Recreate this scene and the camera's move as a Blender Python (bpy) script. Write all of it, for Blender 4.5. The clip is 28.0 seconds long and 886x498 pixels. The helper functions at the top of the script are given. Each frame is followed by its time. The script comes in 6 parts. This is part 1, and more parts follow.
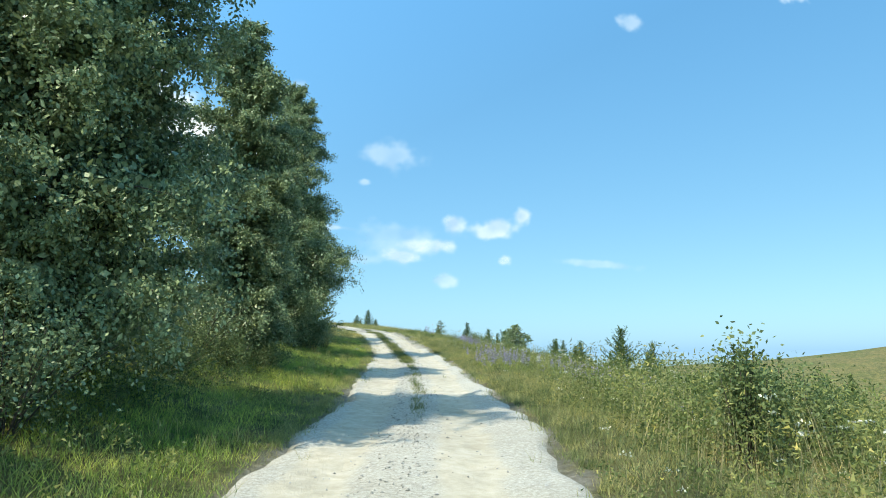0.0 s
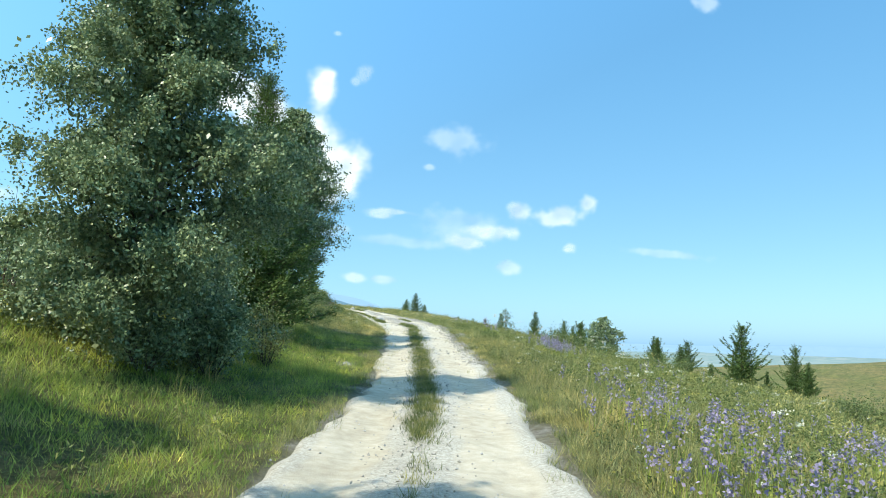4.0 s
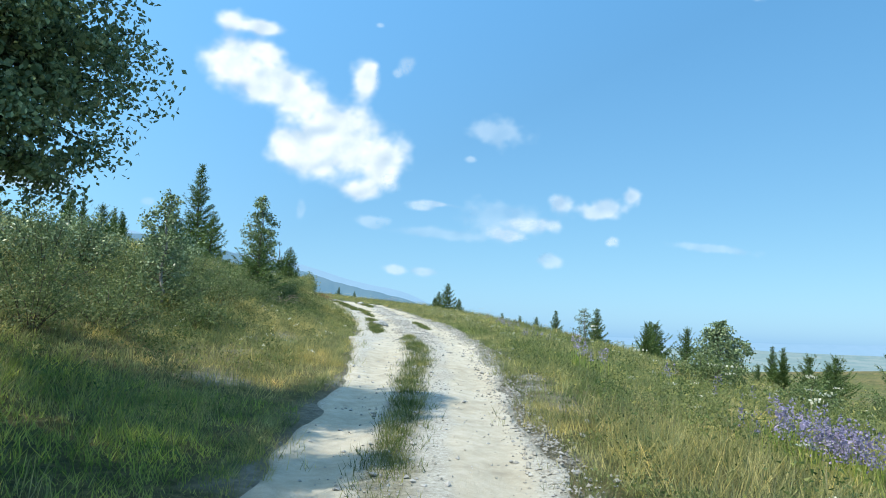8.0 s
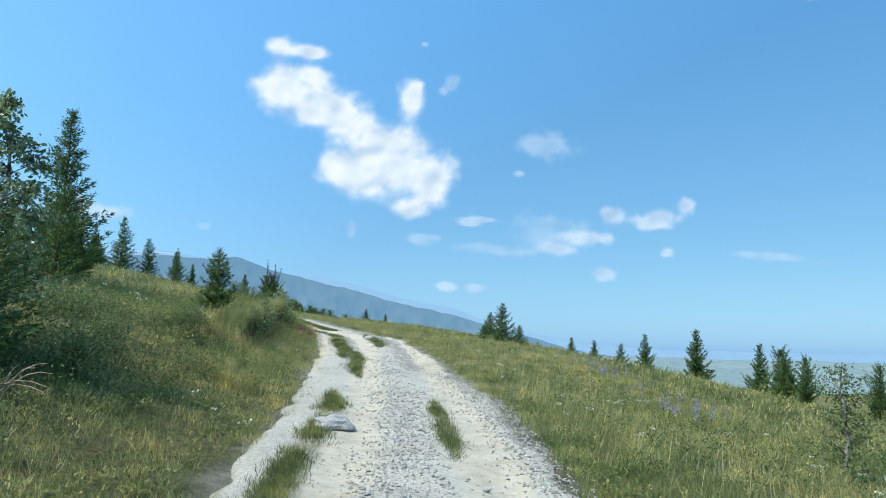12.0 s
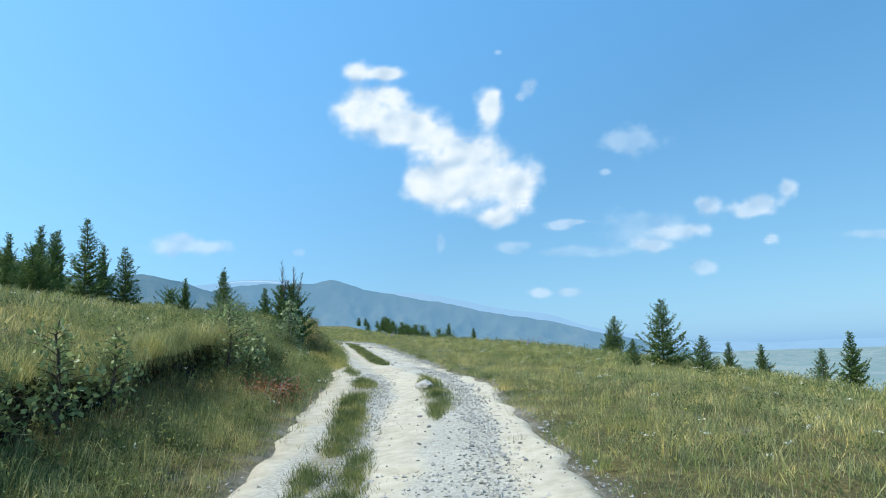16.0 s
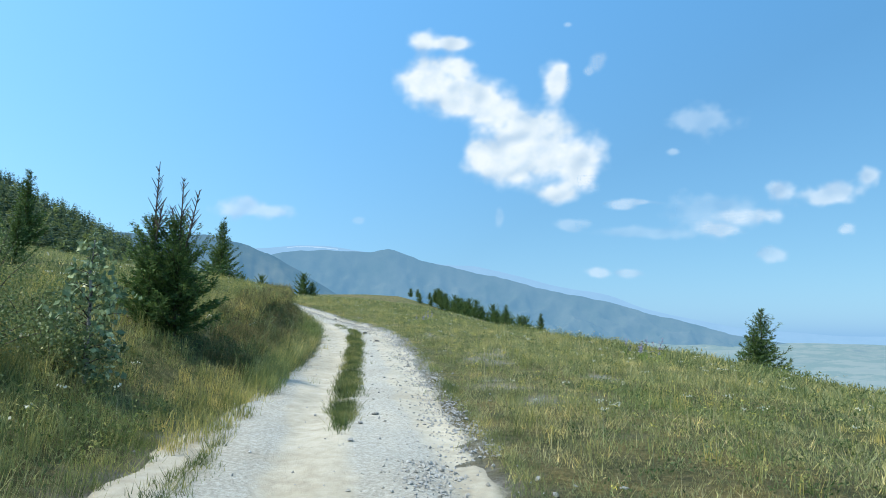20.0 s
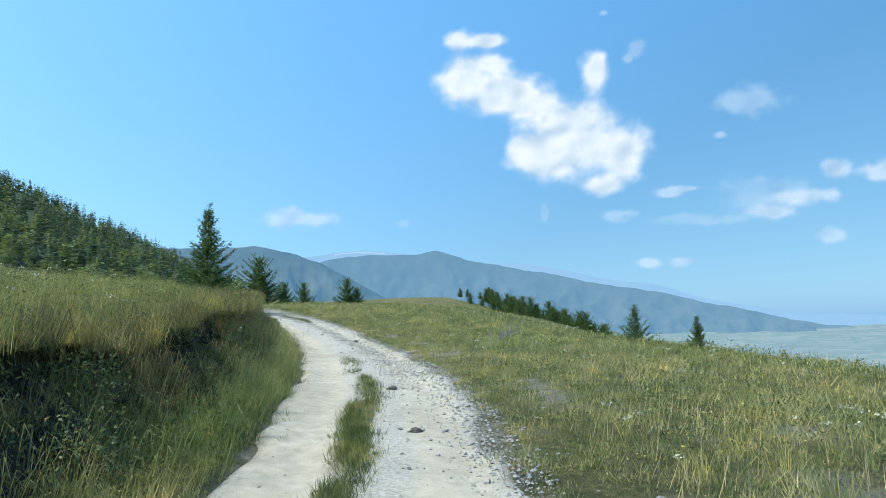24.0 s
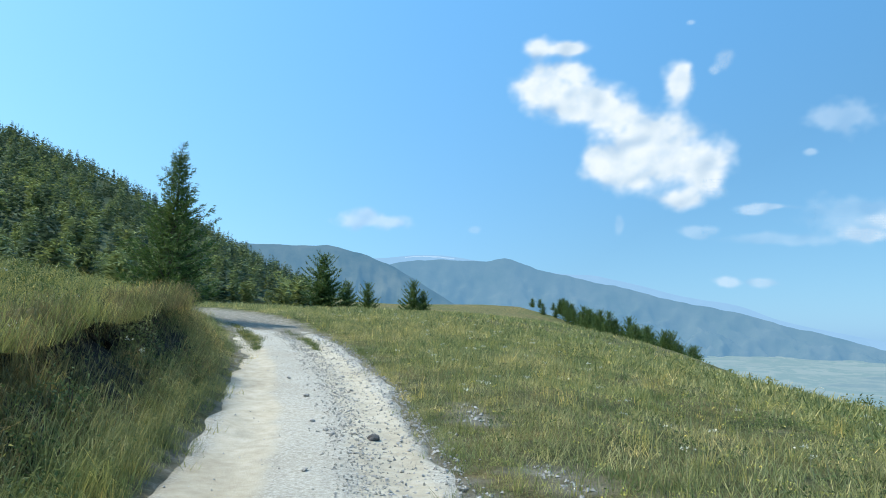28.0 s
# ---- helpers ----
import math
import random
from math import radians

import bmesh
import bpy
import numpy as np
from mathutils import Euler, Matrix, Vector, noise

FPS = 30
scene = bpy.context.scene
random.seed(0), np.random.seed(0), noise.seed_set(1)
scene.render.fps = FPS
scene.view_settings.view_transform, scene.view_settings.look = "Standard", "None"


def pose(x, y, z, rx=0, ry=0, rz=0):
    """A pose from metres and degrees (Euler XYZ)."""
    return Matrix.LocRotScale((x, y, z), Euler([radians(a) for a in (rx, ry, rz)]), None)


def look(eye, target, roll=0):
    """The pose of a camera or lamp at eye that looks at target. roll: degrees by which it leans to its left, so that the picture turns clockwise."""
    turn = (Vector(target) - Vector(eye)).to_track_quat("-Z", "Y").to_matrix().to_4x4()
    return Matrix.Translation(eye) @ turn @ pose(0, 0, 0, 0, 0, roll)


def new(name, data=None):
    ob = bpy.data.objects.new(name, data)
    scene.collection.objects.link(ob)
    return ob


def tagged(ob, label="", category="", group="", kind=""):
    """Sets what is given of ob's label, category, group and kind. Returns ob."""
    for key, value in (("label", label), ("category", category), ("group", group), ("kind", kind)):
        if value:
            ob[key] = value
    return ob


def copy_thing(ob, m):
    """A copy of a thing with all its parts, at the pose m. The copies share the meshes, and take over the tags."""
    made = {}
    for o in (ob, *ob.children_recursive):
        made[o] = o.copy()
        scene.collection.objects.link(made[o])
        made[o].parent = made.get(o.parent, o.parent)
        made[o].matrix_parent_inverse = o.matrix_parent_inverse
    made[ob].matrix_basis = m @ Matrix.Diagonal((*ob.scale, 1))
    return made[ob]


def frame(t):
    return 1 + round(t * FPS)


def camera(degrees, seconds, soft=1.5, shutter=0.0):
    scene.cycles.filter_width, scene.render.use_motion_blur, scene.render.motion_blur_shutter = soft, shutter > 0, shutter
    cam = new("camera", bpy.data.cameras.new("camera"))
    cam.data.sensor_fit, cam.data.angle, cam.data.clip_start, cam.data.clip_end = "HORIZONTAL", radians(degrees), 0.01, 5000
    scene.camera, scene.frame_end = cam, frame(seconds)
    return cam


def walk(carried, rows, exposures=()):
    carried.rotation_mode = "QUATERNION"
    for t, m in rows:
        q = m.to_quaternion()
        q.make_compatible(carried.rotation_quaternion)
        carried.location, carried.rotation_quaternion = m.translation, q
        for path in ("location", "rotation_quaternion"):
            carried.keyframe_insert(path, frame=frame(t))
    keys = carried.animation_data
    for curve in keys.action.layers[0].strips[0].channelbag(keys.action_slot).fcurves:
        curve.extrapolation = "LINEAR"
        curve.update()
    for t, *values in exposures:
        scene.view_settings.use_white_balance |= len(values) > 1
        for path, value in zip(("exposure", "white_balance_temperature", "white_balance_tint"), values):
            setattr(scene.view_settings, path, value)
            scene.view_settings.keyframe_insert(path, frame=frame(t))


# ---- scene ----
cam = camera(64.09, 28.0, soft=0.95)
PATH = [
    (0.0, pose(0.000, 0.000, 0.000, 99.000, -0.000, 0.000)),
    (0.5, pose(-0.072, 1.961, 0.168, 102.041, -1.144, -0.293)),
    (1.0, pose(-0.115, 3.934, 0.301, 101.297, -2.261, 0.182)),
    (1.5, pose(-0.065, 5.928, 0.389, 100.391, -2.902, 1.191)),
    (2.0, pose(-0.018, 7.969, 0.496, 99.536, -2.657, 2.507)),
    (2.5, pose(-0.030, 9.936, 0.629, 98.711, -2.011, 3.312)),
    (3.0, pose(-0.025, 11.874, 0.757, 98.212, -1.489, 3.790)),
    (3.5, pose(-0.124, 13.935, 0.883, 97.956, -1.604, 4.155)),
    (5.5, pose(-0.605, 22.304, 1.411, 97.501, -1.210, 7.847)),
    (6.0, pose(-0.779, 24.401, 1.534, 97.315, -0.707, 8.160)),
    (6.5, pose(-0.915, 26.439, 1.657, 97.131, -0.510, 7.899)),
    (7.0, pose(-1.084, 28.428, 1.741, 97.023, -0.722, 7.498)),
    (7.5, pose(-1.361, 30.468, 1.903, 97.015, -1.576, 7.489)),
    (8.0, pose(-1.723, 32.483, 2.089, 97.094, -2.702, 8.113)),
    (8.5, pose(-1.991, 34.507, 2.262, 97.134, -3.229, 9.286)),
    (9.0, pose(-2.175, 36.488, 2.385, 97.167, -2.767, 10.394)),
    (9.5, pose(-2.413, 38.453, 2.542, 97.330, -1.823, 11.067)),
    (10.0, pose(-2.762, 40.372, 2.728, 97.682, -1.118, 11.239)),
    (10.5, pose(-3.086, 42.217, 2.966, 98.040, -1.216, 11.174)),
    (11.0, pose(-3.399, 44.169, 3.144, 98.339, -1.710, 11.331)),
    (11.5, pose(-3.735, 46.077, 3.276, 98.353, -1.997, 11.808)),
    (12.0, pose(-4.005, 47.940, 3.464, 98.260, -1.652, 12.377)),
    (12.5, pose(-4.275, 49.749, 3.554, 98.118, -1.093, 12.862)),
    (14.5, pose(-5.817, 56.773, 3.897, 98.423, 2.190, 16.106)),
    (15.0, pose(-6.349, 58.484, 4.055, 98.769, 2.551, 17.775)),
    (15.5, pose(-7.013, 60.195, 4.236, 99.097, 2.462, 19.299)),
    (16.0, pose(-7.661, 61.811, 4.367, 99.119, 2.072, 20.306)),
    (16.5, pose(-8.213, 63.472, 4.478, 98.967, 1.688, 20.877)),
    (17.0, pose(-8.766, 65.141, 4.582, 98.616, 1.484, 20.932)),
    (17.5, pose(-9.431, 66.747, 4.734, 98.457, 0.951, 20.951)),
    (18.0, pose(-10.040, 68.407, 4.890, 98.488, 0.449, 21.392)),
    (18.5, pose(-10.563, 70.139, 4.981, 98.233, 0.261, 22.084)),
    (19.0, pose(-11.190, 71.829, 5.141, 97.476, 0.100, 22.271)),
    (19.5, pose(-11.874, 73.544, 5.329, 97.166, -0.720, 22.956)),
    (20.0, pose(-12.601, 75.184, 5.453, 96.995, -1.251, 24.550)),
    (20.5, pose(-13.272, 76.847, 5.567, 97.115, -1.239, 26.645)),
    (21.0, pose(-14.128, 78.434, 5.657, 97.180, -0.750, 28.713)),
    (21.5, pose(-15.045, 79.919, 5.772, 97.451, 0.179, 30.252)),
    (23.5, pose(-18.519, 85.900, 6.142, 97.350, 2.164, 29.367)),
    (24.0, pose(-19.422, 87.375, 6.281, 97.005, 1.430, 28.632)),
    (24.5, pose(-20.307, 88.846, 6.403, 96.491, 0.179, 28.303)),
    (25.0, pose(-21.198, 90.391, 6.495, 96.034, -1.108, 28.536)),
    (25.5, pose(-22.114, 91.908, 6.631, 95.865, -1.735, 29.474)),
    (26.0, pose(-23.016, 93.403, 6.768, 96.074, -1.737, 30.896)),
    (26.5, pose(-24.020, 94.992, 6.917, 96.586, -1.482, 32.390)),
    (27.0, pose(-25.118, 96.500, 7.063, 97.082, -1.329, 33.779)),
    (27.5, pose(-26.248, 97.917, 7.192, 97.405, -1.378, 34.152)),
    (28.0, pose(-27.400, 99.402, 7.295, 97.494, -2.046, 33.907)),
]
walk(cam, PATH, [(0.0, 0.51, 6680, 5), (1.5, 0.57, 6680, 5), (6.0, 0.51, 6620, 7), (7.5, 0.38, 6480, 8), (9.0, 0.25, 6250, 9), (10.5, 0.17, 6180, 9), (28.0, 0.18, 6230, 9)])

# ---- world, sun ----
SUN_FROM = Vector((-0.74, -0.66, 1.38)).normalized()
world = bpy.data.worlds.new("sky")
scene.world = world
world.use_nodes = True
wn, wl = world.node_tree.nodes, world.node_tree.links
sky = wn.new("ShaderNodeTexSky")
sky.sky_type = "NISHITA"
sky.sun_disc = False
sky.sun_elevation = math.asin(SUN_FROM.z)
sky.sun_rotation = math.atan2(SUN_FROM.x, SUN_FROM.y)
sky.altitude = 1500
sky.air_density, sky.dust_density, sky.ozone_density = 0.8, 5.0, 1.0
clear = wn.new("ShaderNodeMix")
clear.data_type, clear.blend_type = "RGBA", "MULTIPLY"
clear.inputs[0].default_value, clear.inputs[7].default_value = 1.0, (1.13, 1.06, 0.46, 1)
wl.new(sky.outputs[0], clear.inputs[6])
air = wn.new("ShaderNodeMix")
air.data_type = "RGBA"
air.inputs[0].default_value, air.inputs[7].default_value = 0.5, (0.66, 3.15, 7.6, 1)
wl.new(clear.outputs[2], air.inputs[6])
# thin high haze: the sky grows brighter towards the sun
toward, near_sun, gain = wn.new("ShaderNodeTexCoord"), wn.new("ShaderNodeVectorMath"), wn.new("ShaderNodeMapRange")
near_sun.operation = "DOT_PRODUCT"
near_sun.inputs[1].default_value = SUN_FROM
wl.new(toward.outputs["Generated"], near_sun.inputs[0])
gain.inputs["From Min"].default_value, gain.inputs["From Max"].default_value = -0.1, 0.9
gain.inputs["To Min"].default_value, gain.inputs["To Max"].default_value = 1.0, 2.0
wl.new(near_sun.outputs["Value"], gain.inputs["Value"])
# and paler towards the horizon
up, low_air, both = wn.new("ShaderNodeSeparateXYZ"), wn.new("ShaderNodeMapRange"), wn.new("ShaderNodeMath")
wl.new(toward.outputs["Generated"], up.inputs[0])
wl.new(up.outputs["Z"], low_air.inputs["Value"])
low_air.inputs["From Min"].default_value, low_air.inputs["From Max"].default_value = 0.0, 0.55
low_air.inputs["To Min"].default_value, low_air.inputs["To Max"].default_value = 1.08, 0.88
both.operation = "MULTIPLY"
wl.new(gain.outputs[0], both.inputs[0])
wl.new(low_air.outputs[0], both.inputs[1])
haze = wn.new("ShaderNodeVectorMath")
haze.operation = "SCALE"
wl.new(air.outputs[2], haze.inputs[0])
wl.new(both.outputs[0], haze.inputs["Scale"])
wl.new(haze.outputs[0], wn["Background"].inputs[0])
wn["Background"].inputs[1].default_value = 0.15
sun = new("sun", bpy.data.lights.new("sun", "SUN"))
sun.data.energy, sun.data.angle, sun.data.color = 4.2, radians(0.53), (1.0, 0.95, 0.87)
sun.matrix_world = look(SUN_FROM * 200, (0, 0, 0))

# ---- materials ----
def material(name, rough=0.9):
    m = bpy.data.materials.new(name)
    m.use_nodes = True
    n, l = m.node_tree.nodes, m.node_tree.links
    b = n["Principled BSDF"]
    b.inputs["Roughness"].default_value = rough
    b.inputs["Specular IOR Level"].default_value = 0.25
    return m, n, l, b


def coords(n, l, scale=(1, 1, 1)):
    t, m = n.new("ShaderNodeTexCoord"), n.new("ShaderNodeMapping")
    m.inputs["Scale"].default_value = scale
    l.new(t.outputs["Object"], m.inputs["Vector"])
    return m.outputs["Vector"]


def noise_tex(n, l, vec, scale, detail=4, rough=0.6):
    t = n.new("ShaderNodeTexNoise")
    t.inputs["Scale"].default_value, t.inputs["Detail"].default_value, t.inputs["Roughness"].default_value = scale, detail, rough
    l.new(vec, t.inputs["Vector"])
    return t.outputs["Fac"]


def ramp(n, l, fac, stops):
    r = n.new("ShaderNodeValToRGB")
    while len(r.color_ramp.elements) < len(stops):
        r.color_ramp.elements.new(0.5)
    for e, (p, c) in zip(r.color_ramp.elements, stops):
        e.position, e.color = p, (*c, 1)
    l.new(fac, r.inputs["Fac"])
    return r.outputs["Color"]


def mix(n, l, fac, a, b, kind="MIX"):
    m = n.new("ShaderNodeMix")
    m.data_type, m.blend_type = "RGBA", kind
    if isinstance(fac, float):
        m.inputs[0].default_value = fac
    else:
        l.new(fac, m.inputs[0])
    for k, v in ((6, a), (7, b)):
        if isinstance(v, tuple):
            m.inputs[k].default_value = (*v, 1)
        else:
            l.new(v, m.inputs[k])
    return m.outputs[2]


def bump(n, l, b, height, strength, dist):
    u = n.new("ShaderNodeBump")
    u.inputs["Strength"].default_value, u.inputs["Distance"].default_value = strength, dist
    l.new(height, u.inputs["Height"])
    l.new(u.outputs[0], b.inputs["Normal"])


def mottled(name, fine, broad, fine_scale=6.0, broad_scale=0.35, rough=0.9, bump_dist=0.0, bump_scale=20.0):
    """Two ramps of noise, one fine and one broad, multiplied together."""
    m, n, l, b = material(name, rough)
    v = coords(n, l)
    a = ramp(n, l, noise_tex(n, l, v, fine_scale, 6, 0.7), fine)
    c = ramp(n, l, noise_tex(n, l, v, broad_scale, 3, 0.6), broad)
    l.new(mix(n, l, 1.0, a, c, "MULTIPLY"), b.inputs["Base Color"])
    if bump_dist:
        bump(n, l, b, noise_tex(n, l, v, bump_scale, 6, 0.7), 1.0, bump_dist)
    return m


PATCHES = [(0.34, (0.42, 0.50, 0.42)), (0.46, (0.82, 0.88, 0.80)), (0.55, (1.05, 1.02, 0.95)), (0.66, (1.62, 1.40, 1.15))]
def foliage(name, fine, broad, fine_scale=4.0, broad_scale=0.3, through_light=0.35, rough=0.55, patch_scale=0.0):
    """Leaves and blades: light comes partly through them; patch_scale: greener and drier patches of plants."""
    m, n, l, b = material(name, rough)
    v = coords(n, l)
    a = ramp(n, l, noise_tex(n, l, v, fine_scale, 5, 0.8), fine)
    c = ramp(n, l, noise_tex(n, l, v, broad_scale, 4, 0.65), broad)
    g = n.new("ShaderNodeNewGeometry")
    own = ramp(n, l, g.outputs["Random Per Island"], [(0.0, (0.62, 0.68, 0.62)), (0.5, (1.0, 1.0, 1.0)), (0.85, (1.22, 1.16, 1.05)), (1.0, (1.7, 1.5, 1.35))])
    col = mix(n, l, 1.0, mix(n, l, 1.0, a, c, "MULTIPLY"), own, "MULTIPLY")
    if patch_scale:
        col = mix(n, l, 1.0, col, ramp(n, l, noise_tex(n, l, v, patch_scale, 3, 0.6), PATCHES), "MULTIPLY")
    l.new(col, b.inputs["Base Color"])
    t, s = n.new("ShaderNodeBsdfTranslucent"), n.new("ShaderNodeMixShader")
    l.new(col, t.inputs["Color"])
    s.inputs[0].default_value = through_light
    l.new(b.outputs[0], s.inputs[1])
    l.new(t.outputs[0], s.inputs[2])
    l.new(s.outputs[0], n["Material Output"].inputs["Surface"])
    return m


WHITE2 = [(0.3, (0.8, 0.8, 0.8)), (0.7, (1.15, 1.15, 1.15))]
def ground_material():
    m, n, l, b = material("meadow_soil", 0.95)
    v = coords(n, l)
    fine = ramp(n, l, noise_tex(n, l, v, 11.0, 10, 0.85), [(0.34, (0.038, 0.040, 0.017)), (0.5, (0.125, 0.113, 0.048)), (0.66, (0.29, 0.24, 0.125))])
    broad = ramp(n, l, noise_tex(n, l, v, 0.09, 4, 0.6), [(0.3, (0.7, 0.9, 0.6)), (0.55, (1.0, 1.0, 0.9)), (0.75, (1.25, 1.12, 0.9))])
    tufts = ramp(n, l, noise_tex(n, l, v, 0.9, 5, 0.7), [(0.36, (0.55, 0.66, 0.5)), (0.5, (1.0, 1.0, 0.95)), (0.64, (1.5, 1.35, 1.15))])
    turf = mix(n, l, 1.0, mix(n, l, 1.0, fine, broad, "MULTIPLY"), tufts, "MULTIPLY")
    earth = ramp(n, l, noise_tex(n, l, v, 7.0, 7, 0.75), [(0.3, (0.14, 0.125, 0.09)), (0.55, (0.32, 0.295, 0.235)), (0.7, (0.46, 0.44, 0.39))])
    at = n.new("ShaderNodeAttribute")
    at.attribute_name = "bare"
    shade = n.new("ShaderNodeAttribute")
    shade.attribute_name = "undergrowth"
    # darker green ground colour wherever the hillside wood stands
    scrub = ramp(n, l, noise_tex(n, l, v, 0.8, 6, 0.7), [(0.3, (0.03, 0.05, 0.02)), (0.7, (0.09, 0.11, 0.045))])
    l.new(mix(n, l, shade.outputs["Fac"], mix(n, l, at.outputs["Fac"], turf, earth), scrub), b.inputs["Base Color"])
    bump(n, l, b, noise_tex(n, l, v, 16.0, 8, 0.8), 1.0, 0.09)
    return m


M_GROUND = ground_material()
M_GRASS = foliage("grass", [(0.25, (0.145, 0.165, 0.065)), (0.5, (0.33, 0.325, 0.15)), (0.72, (0.60, 0.545, 0.32))],
                  [(0.3, (0.55, 0.72, 0.52)), (0.5, (0.90, 0.94, 0.88)), (0.7, (1.3, 1.15, 1.0))], 2.2, 0.30, 0.4, patch_scale=1.6)
M_DRYGRASS = foliage("dry_grass", [(0.25, (0.175, 0.19, 0.08)), (0.5, (0.385, 0.372, 0.185)), (0.72, (0.65, 0.59, 0.37))],
                     [(0.3, (0.6, 0.76, 0.55)), (0.5, (0.95, 0.97, 0.9)), (0.7, (1.2, 1.1, 0.98))], 2.2, 0.30, 0.4, patch_scale=1.6)
M_LAWN = foliage("verge_grass", [(0.25, (0.17, 0.25, 0.06)), (0.5, (0.34, 0.41, 0.115)), (0.75, (0.55, 0.55, 0.22))],
                 [(0.3, (0.75, 0.92, 0.6)), (0.5, (1.0, 1.0, 0.9)), (0.7, (1.2, 1.12, 0.8))], 3.0, 0.35, 0.45, patch_scale=1.8)
M_STRIP = foliage("track_weed", [(0.25, (0.07, 0.10, 0.035)), (0.5, (0.16, 0.19, 0.075)), (0.75, (0.33, 0.31, 0.16))],
                  [(0.3, (0.75, 0.85, 0.7)), (0.6, (1.1, 1.05, 0.95))], 3.0, 0.6, 0.35, patch_scale=2.4)
# dark soil; shade under the bank's lip is put into its colour too
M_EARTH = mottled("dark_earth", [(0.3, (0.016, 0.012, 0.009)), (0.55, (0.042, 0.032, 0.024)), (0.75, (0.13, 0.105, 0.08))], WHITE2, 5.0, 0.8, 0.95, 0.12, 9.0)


def road_material():
    """Pale dust in the wheel tracks, greyer broken stone between them and along the edges."""
    m, n, l, b = material("pale_dirt", 0.95)
    v = coords(n, l)
    dust = ramp(n, l, noise_tex(n, l, v, 5.0, 6, 0.65), [(0.3, (0.37, 0.328, 0.245)), (0.5, (0.455, 0.407, 0.308)), (0.7, (0.53, 0.484, 0.382))])
    grit = ramp(n, l, noise_tex(n, l, v, 24.0, 8, 0.8), [(0.34, (0.22, 0.205, 0.165)), (0.5, (0.39, 0.37, 0.31)), (0.64, (0.55, 0.53, 0.46))])
    at = n.new("ShaderNodeAttribute")
    at.attribute_name = "worn"
    broad = ramp(n, l, noise_tex(n, l, v, 0.45, 4, 0.65), [(0.3, (0.84, 0.82, 0.78)), (0.55, (1.0, 1.0, 1.0)), (0.75, (1.08, 1.05, 1.0))])
    rim = n.new("ShaderNodeAttribute")
    rim.attribute_name = "rim"
    soil = ramp(n, l, noise_tex(n, l, v, 15.0, 8, 0.8), [(0.35, (0.11, 0.10, 0.065)), (0.5, (0.24, 0.22, 0.15)), (0.65, (0.40, 0.37, 0.29))])
    top = mix(n, l, at.outputs["Fac"], grit, dust)
    l.new(mix(n, l, 1.0, mix(n, l, rim.outputs["Fac"], top, soil), broad, "MULTIPLY"), b.inputs["Base Color"])
    bump(n, l, b, noise_tex(n, l, v, 22.0, 8, 0.75), 0.8, 0.025)
    return m


M_ROAD = road_material()
M_STONE = mottled("pale_stone", [(0.3, (0.24, 0.23, 0.205)), (0.6, (0.41, 0.40, 0.37)), (0.75, (0.54, 0.53, 0.50))], WHITE2, 14.0, 1.2, 0.9, 0.01, 30.0)
M_GREYSTONE = mottled("grey_stone", [(0.3, (0.21, 0.195, 0.16)), (0.7, (0.41, 0.39, 0.34))], WHITE2, 14.0, 1.2, 0.9, 0.01, 30.0)
M_DARKSTONE = mottled("dark_stone", [(0.3, (0.07, 0.065, 0.06)), (0.7, (0.17, 0.16, 0.15))], WHITE2, 14.0, 1.2, 0.9, 0.01, 30.0)
M_BARK = mottled("bark", [(0.3, (0.045, 0.035, 0.026)), (0.7, (0.13, 0.105, 0.08))], WHITE2, 18.0, 2.0, 0.9, 0.01, 30.0)
M_BIRCH = mottled("birch_bark", [(0.40, (0.05, 0.045, 0.04)), (0.50, (0.26, 0.24, 0.22)), (0.7, (0.46, 0.44, 0.41))], WHITE2, 7.0, 2.0, 0.8, 0.005, 30.0)
M_BIRCHLEAF = foliage("birch_leaf", [(0.28, (0.073, 0.108, 0.056)), (0.5, (0.19, 0.248, 0.132)), (0.72, (0.46, 0.525, 0.36))],
                      [(0.3, (0.75, 0.8, 0.75)), (0.6, (1.1, 1.1, 1.0))], 5.0, 0.6, 0.2, 0.36)
M_SHRUB = foliage("shrub_leaf", [(0.28, (0.08, 0.11, 0.045)), (0.5, (0.15, 0.19, 0.08)), (0.72, (0.27, 0.30, 0.15))],
                  [(0.3, (0.75, 0.85, 0.75)), (0.6, (1.1, 1.1, 1.0))], 5.0, 0.6, 0.35, 0.5)
M_WEED = foliage("weed_leaf", [(0.28, (0.12, 0.14, 0.06)), (0.5, (0.23, 0.25, 0.11)), (0.72, (0.40, 0.38, 0.21))],
                 [(0.3, (0.75, 0.85, 0.75)), (0.6, (1.1, 1.1, 1.0))], 5.0, 0.6, 0.35, 0.5)
M_ASPEN = foliage("aspen_leaf", [(0.28, (0.12, 0.155, 0.06)), (0.5, (0.23, 0.275, 0.12)), (0.72, (0.42, 0.43, 0.24))],
                  [(0.3, (0.75, 0.85, 0.75)), (0.6, (1.1, 1.1, 1.0))], 5.0, 0.6, 0.3, 0.45)
M_NEEDLE = foliage("needle", [(0.28, (0.050, 0.088, 0.028)), (0.5, (0.098, 0.152, 0.050)), (0.72, (0.18, 0.235, 0.085))],
                   [(0.3, (0.75, 0.85, 0.75)), (0.6, (1.1, 1.1, 0.95))], 6.0, 0.7, 0.25, 0.6)

